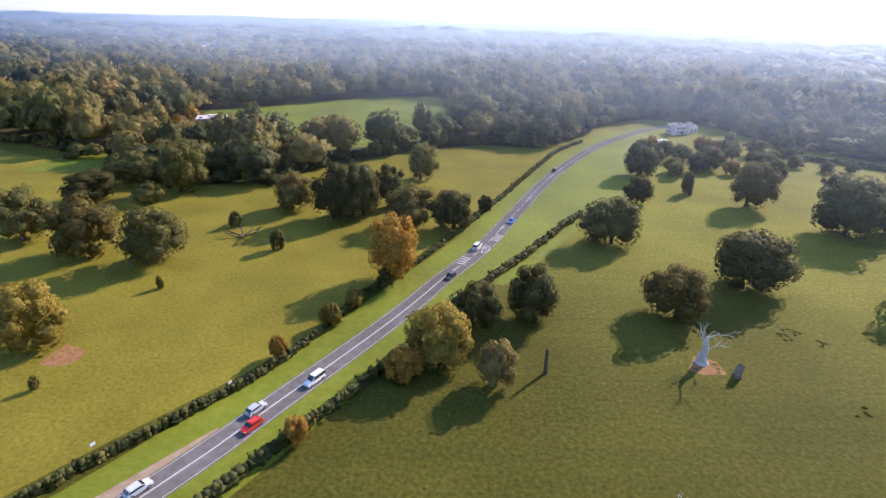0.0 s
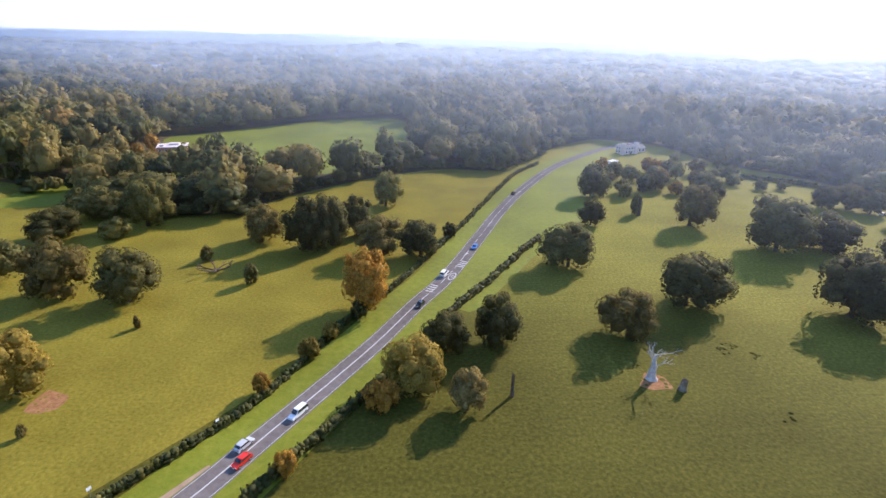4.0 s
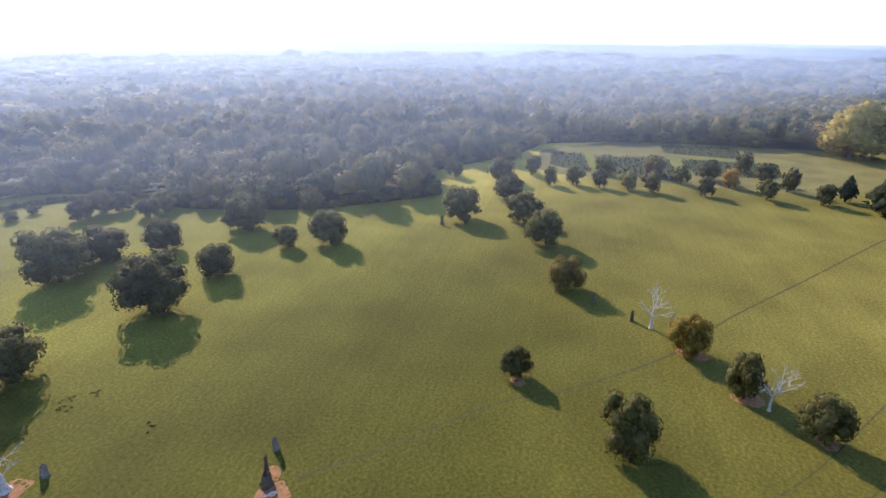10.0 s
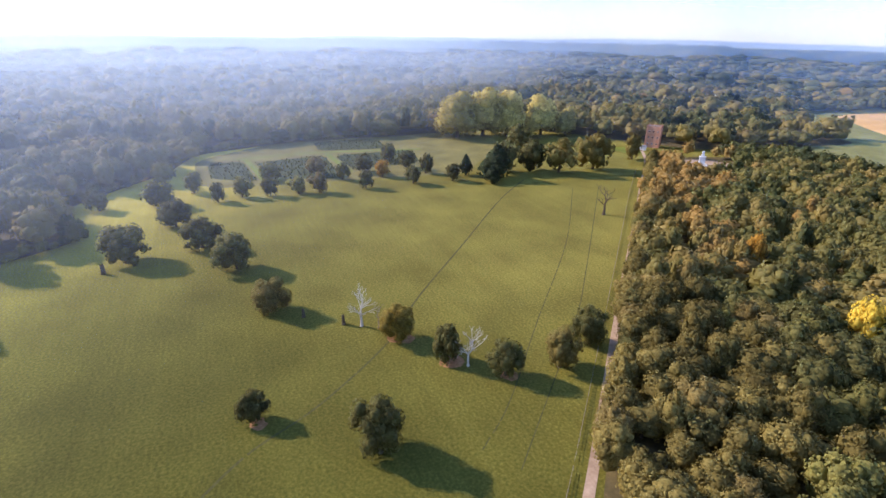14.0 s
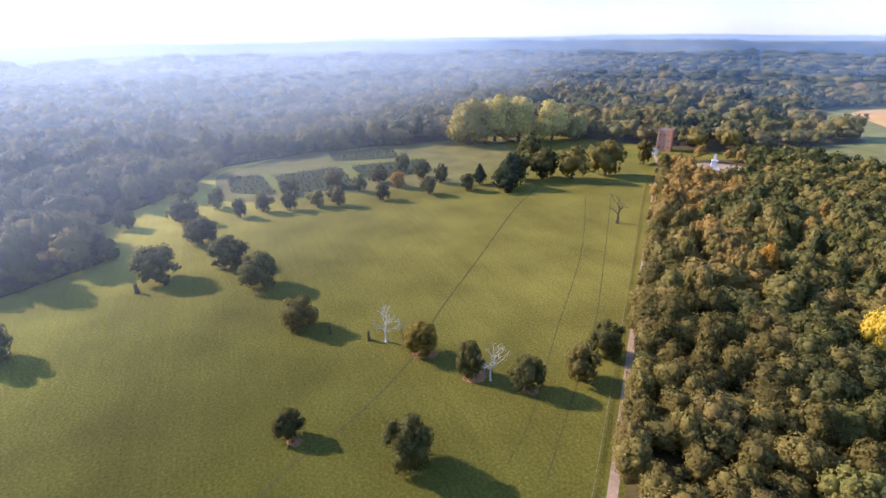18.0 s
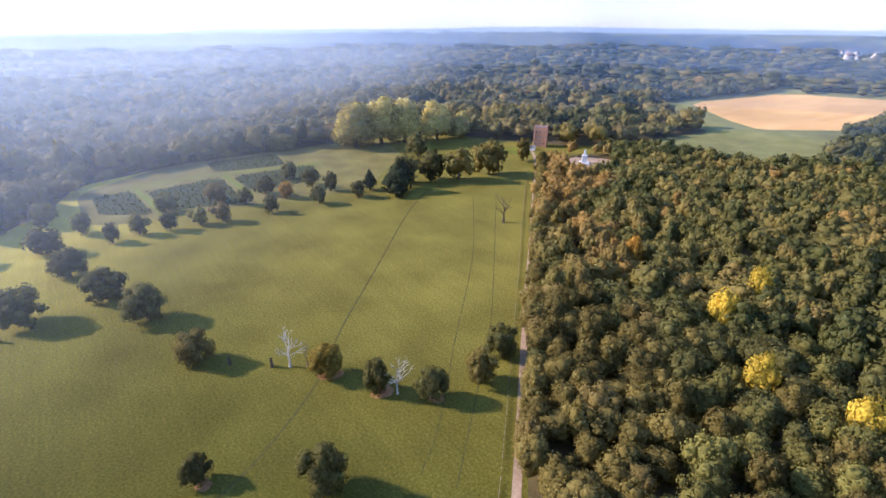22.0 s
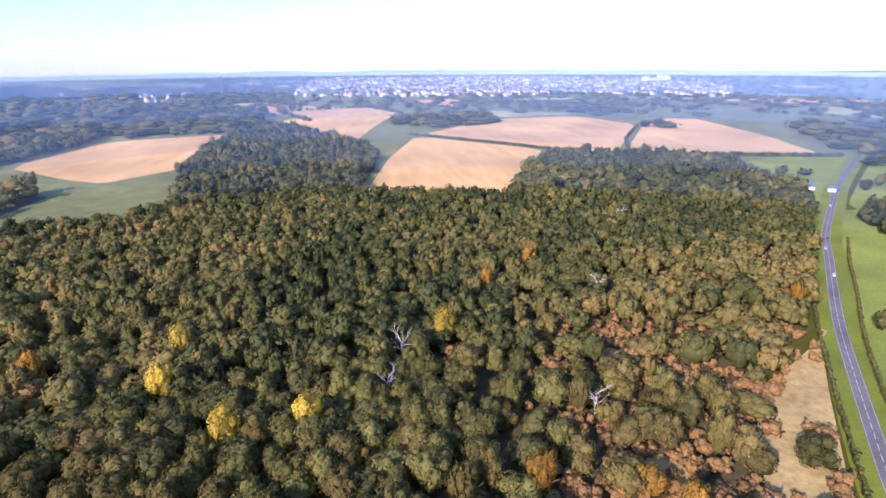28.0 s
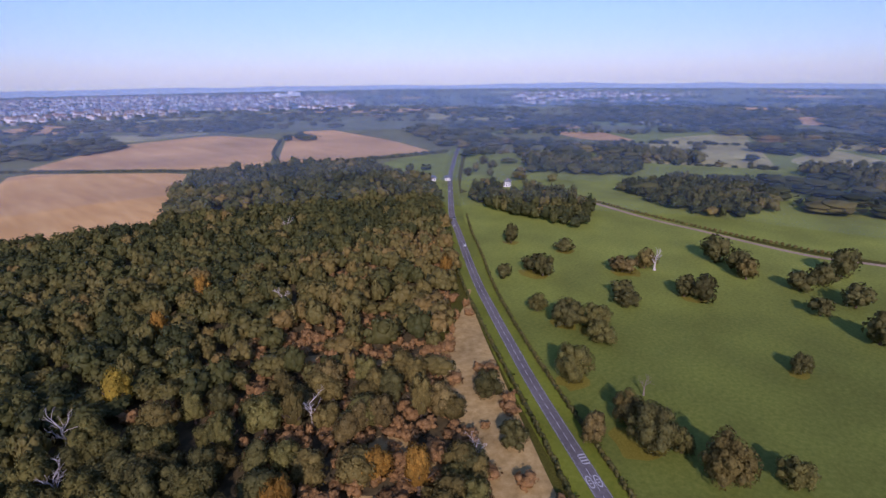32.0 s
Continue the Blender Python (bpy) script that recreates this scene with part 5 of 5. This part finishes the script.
part("wall", box(10, 6, 3.2), M["white"], wing)
part("roof", gable(10, 6, 2.2, 3.2), M["slate"], wing)
windows(wing, 10, 6, (1.0,), 3)
shed = tagged(new("shed"), "small white flat garden shed", "shed")
shed.matrix_world = pose(140, 331, 0, 0, 0, 40)
part("wall", box(7, 4, 2.5), M["white"], shed)
part("roof", box(7.6, 4.6, 0.3, 2.5), M["white"], shed)
for x, y, h, w, tone in ((142, 272, 12, 13, "v"), (182, 330, 9, 8, "g"), (208, 322, 15, 11, "g"), (164, 262, 12, 15, "d"), (134, 288, 10, 12, "g"), (129, 300, 9, 11, "g"), (155, 309, 10, 12, "o"), (184, 306, 11, 13, "v"), (168, 312, 8, 10, "d"), (128, 318, 8, 8, "o"), (120, 264, 8, 9, "g"), (150, 292, 8, 11, "d"), (195, 290, 10, 12, "d"), (176, 283, 8, 10, "g")):
    plant(x, y, h, w, tone, "in the lodge garden", "lodge garden trees")

for item in "117 256 8 8 g,132 266 10 10 d,150 285 9 10 o,165 294 11 11 g,168 278 9 9 v,161 248 12 12 d,194 281 7 9 g,204 272 6 8 d,217 272 6 8 g,215 238 11 12 d,226 235 13 14 v,233 228 12 13 d,228 206 10 12 d,239 206 12 13 g,149 262 7 8 o,122 290 6 7 b".split(","):
    x, y, h, w, tone = item.split()
    plant(float(x), float(y), float(h), float(w), tone, "round the lodge garden", "trees round the lodge garden")

# flat-roofed house in the trees
house = tagged(new("brick_house"), "brick house with a flat white roof among trees", "house")
house.matrix_world = pose(-145, 345, 0, 0, 0, 15)
part("wall", box(17, 12, 7.2), M["brick"], house)
part("roof", box(18, 13, 0.5, 7.2, 0.05), M["pink"], house)
part("roof_box", box(6, 4, 1.1, 7.7, 0.05, 1, 1), M["pink"], house)
part("skylight", box(2.4, 1.6, 0.5, 7.7, 0.05, -6, -3), M["glass"], house)
windows(house, 17, 12, (1.2, 4.6), 5)
far_house = tagged(new("manor_house"), "long pale house far off among trees", "house")
far_house.matrix_world = pose(-404, 950, 0, 0, 0, -20)
part("wall", box(30, 12, 17), M["white"], far_house)
part("roof", gable(30, 12, 4, 17), M["slate"], far_house)
windows(far_house, 30, 12, (3, 8, 13), 7, wide=1.8, tall=2.6)

for x, y, h, w, tone in ((-158, 338, 6.5, 9, "b"), (-146, 334, 6, 9, "b"), (-134, 331, 7, 9, "d"), (-168, 346, 9, 9, "o"), (-126, 340, 8, 9, "b"), (-165, 362, 12, 10, "o"), (-134, 366, 9, 8, "g"), (-140, 318, 9.5, 12, "b"), (-128, 312, 11, 13, "d"), (-150, 308, 9, 11, "b"), (-120, 300, 11, 13, "b"), (-136, 300, 11, 12, "d"), (-146, 325, 8.5, 11, "r"), (-133, 328, 8, 10, "b"), (-116, 322, 9, 11, "d"), (-124, 326, 6, 9, "b")):
    plant(x, y, h, w, tone, "round the brick house", "trees round the brick house")

# brick tower at the end of the ride
tower = tagged(new("brick_tower"), "square red brick tower at the end of the ride", "tower")
tower.matrix_world = pose(392, -397, 0, 0, 0, 38)
part("wall", box(12, 10, 19.5), M["brick"], tower)
part("roof", box(11, 9, 0.4, 19.5), M["slate"], tower)
crenels(tower, 12, 10, 19.5, M["brick"], 0.7)
for x, y in ((-6, -5), (6, -5), (6, 5), (-6, 5)):
    part("turret", box(1.5, 1.5, 20.9, 0, 0.05, x, y), M["brick"], tower)
windows(tower, 12, 10, (3, 9, 14.5), 3)
part("door", box(1.8, 0.2, 2.8, 0, 0, 0, -5.05), M["bark"], tower)
yard = tagged(new("gatehouse"), "small pale gatehouse below the tower", "house")
yard.matrix_world = pose(384, -378, 0, 0, 0, 38)
part("wall", box(6, 4, 3), M["white"], yard)
part("roof", gable(6, 4, 1.6, 3), M["slate"], yard)

# white statue on a pale round terrace
ring_pts = [(313 + 24 * math.cos(q), -385 + 24 * math.sin(q)) for q in (2 * math.pi * k / 16 for k in range(16))]
sheet("terrace", ring_pts, 0.06, M["gravel"], "pale round gravel terrace in the wood")
monument = tagged(new("monument"), "white stone monument on a stepped plinth", "monument")
monument.matrix_world = pose(317, -380, 0, 0, 0, 45)
part("step", box(9, 9, 0.8, 0, 0.05), M["white"], monument)
part("plinth", box(5, 4, 6, 0.8, 0.1, taper=0.85), M["white"], monument)
part("cap", box(5.2, 4.2, 0.7, 6.8, 0.05), M["white"], monument)
part("block", box(2.4, 1.6, 5, 7.5, 0.3, taper=0.6), M["white"], monument)

# white house, sheds and parked cars
white = tagged(new("white_house"), "white rendered house beside a small wood", "house")
white.matrix_world = pose(-521, -409, 0, 0, 0, 30)
part("wall", box(12, 8, 6), M["white"], white)
part("roof", gable(12, 8, 3, 6), M["slate"], white)
windows(white, 12, 8, (1.2, 4), 4)
part("chimney", box(1, 1, 2.5, 8, 0, 3, 0), M["brick"], white)
for x, y, w, d, turn in ((-487, -508, 18, 8, 45), (-500, -494, 14, 7, 50), (-475, -520, 9, 6, 40)):
    barn = tagged(new("shed"), "low pale shed beside the road", "shed", "roadside sheds")
    barn.matrix_world = pose(x, y, 0, 0, 0, turn)
    part("wall", box(w, d, 3.4), M["white"], barn)
    part("roof", gable(w, d, 1.6, 3.4), M["slate"], barn)
    windows(barn, w, d, (1.0,), 4)
castle = tagged(new("castle"), "pale stone castle on the town skyline", "castle")
castle.matrix_world = pose(-1600, -2820, 0, 0, 0, 20)
part("mound", box(300, 150, 14, 0, taper=0.7), M["grass"], castle)
part("wall", box(180, 40, 14, 14), M["white"], castle)
part("tower", box(34, 34, 26, 14, 2, -40, 0), M["white"], castle)
part("tower", box(22, 22, 22, 14, 1, 80, 0), M["white"], castle)
part("tower", box(20, 20, 20, 14, 1, -90, 0), M["white"], castle)

# ---- cars ----
PAINTS = {}


def car_paint(name, c):
    if name not in PAINTS:
        PAINTS[name] = material("car_paint_" + name, (c, tuple(min(1, v * 1.1) for v in c)), 1.0, 0.25, spec=0.6)
    return PAINTS[name]


def profile(points, width, inset):
    """A side outline made into a body, narrower towards its top."""
    bm = bmesh.new()
    top = max(z for _, z in points)
    low = min(z for _, z in points)
    rows = []
    for sy in (-1, 1):
        rows.append([bm.verts.new((x, sy * (width / 2 - inset * (z - low) / (top - low)), z)) for x, z in points])
    n = len(points)
    for k in range(n):
        bm.faces.new((rows[0][k], rows[0][(k + 1) % n], rows[1][(k + 1) % n], rows[1][k]))
    bm.faces.new(rows[0][::-1])
    bm.faces.new(rows[1])
    bmesh.ops.recalc_face_normals(bm, faces=bm.faces[:])
    bmesh.ops.bevel(bm, geom=bm.edges[:], offset=0.05, segments=2, affect="EDGES")
    return bm


def wheel_bm(r, w):
    bm = bmesh.new()
    bmesh.ops.create_cone(bm, cap_ends=True, segments=16, radius1=r, radius2=r, depth=w)
    bmesh.ops.rotate(bm, verts=bm.verts[:], matrix=Matrix.Rotation(radians(90), 3, "X"))
    bmesh.ops.bevel(bm, geom=[e for e in bm.edges if len(e.link_faces) == 2 and e.calc_face_angle() > 1], offset=0.04, segments=1, affect="EDGES")
    return bm


def car(x, y, name, colour, back=False, van=False, where="driving on the road"):
    p, a = on_road(along(x, y))
    root = tagged(new("van" if van else "car"), f"{name} {'van' if van else 'car'} {where}", "van" if van else "car", "cars on the road")
    root.matrix_world = pose(p[0], p[1], 0.07, 0, 0, a + (180 if back else 0)) @ pose(0, 1.45, 0)
    paint = car_paint(name, colour)
    L = 4.9 if van else 4.3
    if van:
        body = [(-L / 2, 0.35), (-L / 2, 1.05), (L / 2 - 1.0, 1.05), (L / 2 - 0.1, 0.9), (L / 2, 0.4)]
        cab = [(-L / 2 + 0.05, 1.0), (-L / 2 + 0.15, 1.95), (L / 2 - 2.0, 1.98), (L / 2 - 1.05, 1.05)]
    else:
        body = [(-L / 2, 0.3), (-L / 2, 0.85), (-L / 2 + 0.5, 0.95), (L / 2 - 1.3, 0.95), (L / 2 - 0.1, 0.72), (L / 2, 0.35)]
        cab = [(-L / 2 + 0.25, 0.9), (-L / 2 + 0.75, 1.45), (0.35, 1.48), (L / 2 - 1.1, 0.92)]
    part("body", profile(body, 1.8, 0.12), paint, root)
    part("cabin", profile(cab, 1.66, 0.16), paint, root)
    h = cab[1][1]
    z0, z1 = cab[0][1] + 0.14, h - 0.1
    for s_ in (-1, 1):
        g_ = bmesh.new()
        off = 0.84 - 0.075
        x0, x1 = cab[1][0] - 0.2, cab[2][0] + 0.35
        vs = [g_.verts.new(c) for c in ((x0 - 0.1, s_ * (off + 0.055), z0), (x1 + 0.25, s_ * (off + 0.055), z0), (x1 - 0.25, s_ * (off - 0.035), z1), (x0 + 0.15, s_ * (off - 0.035), z1))]
        g_.faces.new(vs if s_ < 0 else vs[::-1])
        part("side_window", g_, M["glass"], root)
        part("headlight", box(0.12, 0.35, 0.16, 0.6, 0.02, L / 2 - 0.08, s_ * 0.6), M["lamp"], root)
        part("tail_light", box(0.1, 0.28, 0.2, 0.7, 0.02, -L / 2 + 0.03, s_ * 0.65), M["tail"], root)
        for wx in (-L / 2 + 0.8, L / 2 - 0.85):
            wheel = part("wheel", wheel_bm(0.33, 0.22), M["rubber"], root)
            wheel.location = (wx, s_ * 0.8, 0.33)
            part("rim", wheel_bm(0.2, 0.24), M["alloy"], wheel)
    for name_, (xa, za), (xb, zb), e in (("windscreen", cab[3], cab[2], 0.03), ("rear_window", cab[0], cab[1], -0.03)):
        g_ = bmesh.new()
        vs = [g_.verts.new(c) for c in ((xa * 0.9 + xb * 0.1 + e, -0.7, za * 0.86 + zb * 0.14), (xa * 0.9 + xb * 0.1 + e, 0.7, za * 0.86 + zb * 0.14), (xb * 0.88 + xa * 0.12 + e, 0.62, zb * 0.88 + za * 0.12), (xb * 0.88 + xa * 0.12 + e, -0.62, zb * 0.88 + za * 0.12))]
        g_.faces.new(vs)
        bmesh.ops.translate(g_, verts=g_.verts[:], vec=(0, 0, 0.03))
        part(name_, g_, M["glass"], root)
    part("number_plate", box(0.03, 0.5, 0.11, 0.5, 0, L / 2 + 0.01, 0), M["lamp"], root)
    return root


car(-33, 75.5, "red", (0.6, 0.03, 0.02), back=True)
car(-25, 88, "white", (0.75, 0.75, 0.75), back=True, van=True)
car(-34, 80, "silver", (0.45, 0.46, 0.48))
car(3.5, 139, "black", (0.02, 0.02, 0.025), back=True)
car(13, 161, "white", (0.75, 0.75, 0.75), van=True)
car(27, 185, "blue", (0.08, 0.25, 0.6), back=True)
car(59, 263, "dark grey", (0.06, 0.06, 0.07))
car(-45, 62, "light silver", (0.55, 0.56, 0.58))
car(-304, -285, "white", (0.75, 0.75, 0.75))
car(-344, -333, "silver", (0.45, 0.46, 0.48), back=True)
car(-362, -353, "dark blue", (0.03, 0.05, 0.12))
car(-448, -438, "white", (0.75, 0.75, 0.75), back=True)
for k, (x, y) in enumerate(((238, 226), (241, 221), (247, 217), (252, 213))):
    c = car(0, 150, "white", (0.75, 0.75, 0.75), where="parked among the trees")
    c.matrix_world = pose(x, y, 0.0, 0, 0, 30 + 20 * k)

# ---- fence along the ride, signs ----
fence = tagged(new("fence"), "low post and rail fence along the ride", "fence")
F = spline([(70, -68), (86, -84), (158, -154), (217, -211), (282, -274), (340, -333)], 3.5)
post_me = bpy.data.meshes.new("post")
b_ = box(0.14, 0.14, 1.25)
b_.to_mesh(post_me)
b_.free()
post_me.materials.append(M["post"])
rail_me = bpy.data.meshes.new("rail")
b_ = box(3.5, 0.06, 0.12)
b_.to_mesh(rail_me)
b_.free()
rail_me.materials.append(M["post"])
for k, (x, y) in enumerate(F[:100]):
    part("post", post_me, None, fence).location = (x, y, 0)
    if k + 1 < len(F):
        d = F[k + 1] - F[k]
        for z in (0.55, 1.0):
            r_ = part("rail", rail_me, None, fence)
            r_.matrix_world = pose(x + d[0] / 2, y + d[1] / 2, z, 0, 0, math.degrees(math.atan2(d[1], d[0])))
for x, y, turn in ((-40.5, 86.6, 60), (-57.5, 69.5, 60)):
    sign = tagged(new("road_sign"), "small white road sign on a grey post", "road sign")
    sign.matrix_world = pose(x, y, 0, 0, 0, turn)
    part("post", box(0.1, 0.1, 2.4), M["alloy"], sign)
    part("panel", box(0.9, 0.04, 0.7, 1.8, 0.01, y=-0.08), M["white"], sign)

# ---- tussocks in the rough grass ----
def tussocks(name, poly, count, seed, mat, label):
    r = np.random.default_rng(seed)
    lo, hi = np.min(poly, axis=0), np.max(poly, axis=0)
    p = r.uniform(lo, hi, (count, 2))
    p = p[inside(p, poly)]
    dens = np.array([noise.noise(Vector((x * 0.03, y * 0.03, seed))) for x, y in p])
    p = p[dens + r.uniform(-0.4, 0.4, len(p)) > -0.05]
    n = len(p)
    a, w, h = r.uniform(0, 6.28, n), r.uniform(0.25, 0.8, n) * r.choice([1, 1, 1.6], n), r.uniform(0.06, 0.18, n)
    V = [np.stack([p[:, 0] + w * np.cos(a + 2 * math.pi * k / 5), p[:, 1] + w * np.sin(a + 2 * math.pi * k / 5), np.full(n, -0.02)], 1) for k in range(5)]
    V.append(np.stack([p[:, 0], p[:, 1], h], 1))
    V = np.stack(V, 1).reshape(-1, 3)
    base = np.arange(n)[:, None] * 6
    T = np.vstack([np.concatenate([base + k, base + (k + 1) % 5, base + 5], 1) for k in range(5)])
    return tagged(new(name, tri_mesh(name, V, T, mat)), label, "grass", kind="stuff")


tussocks("tussocks", [(-20, 60), (60, 190), (120, 250), (240, 120), (330, 20), (330, -200), (200, -195), (70, -66), (0, 0)], 26000, 3, M["grass"], "rough tussocks of meadow grass")
tussocks("tussocks", [(-60, 72), (-20, 130), (0, 180), (-60, 230), (-130, 180), (-120, 60)], 9000, 4, M["hay"], "rough tussocks of meadow grass")
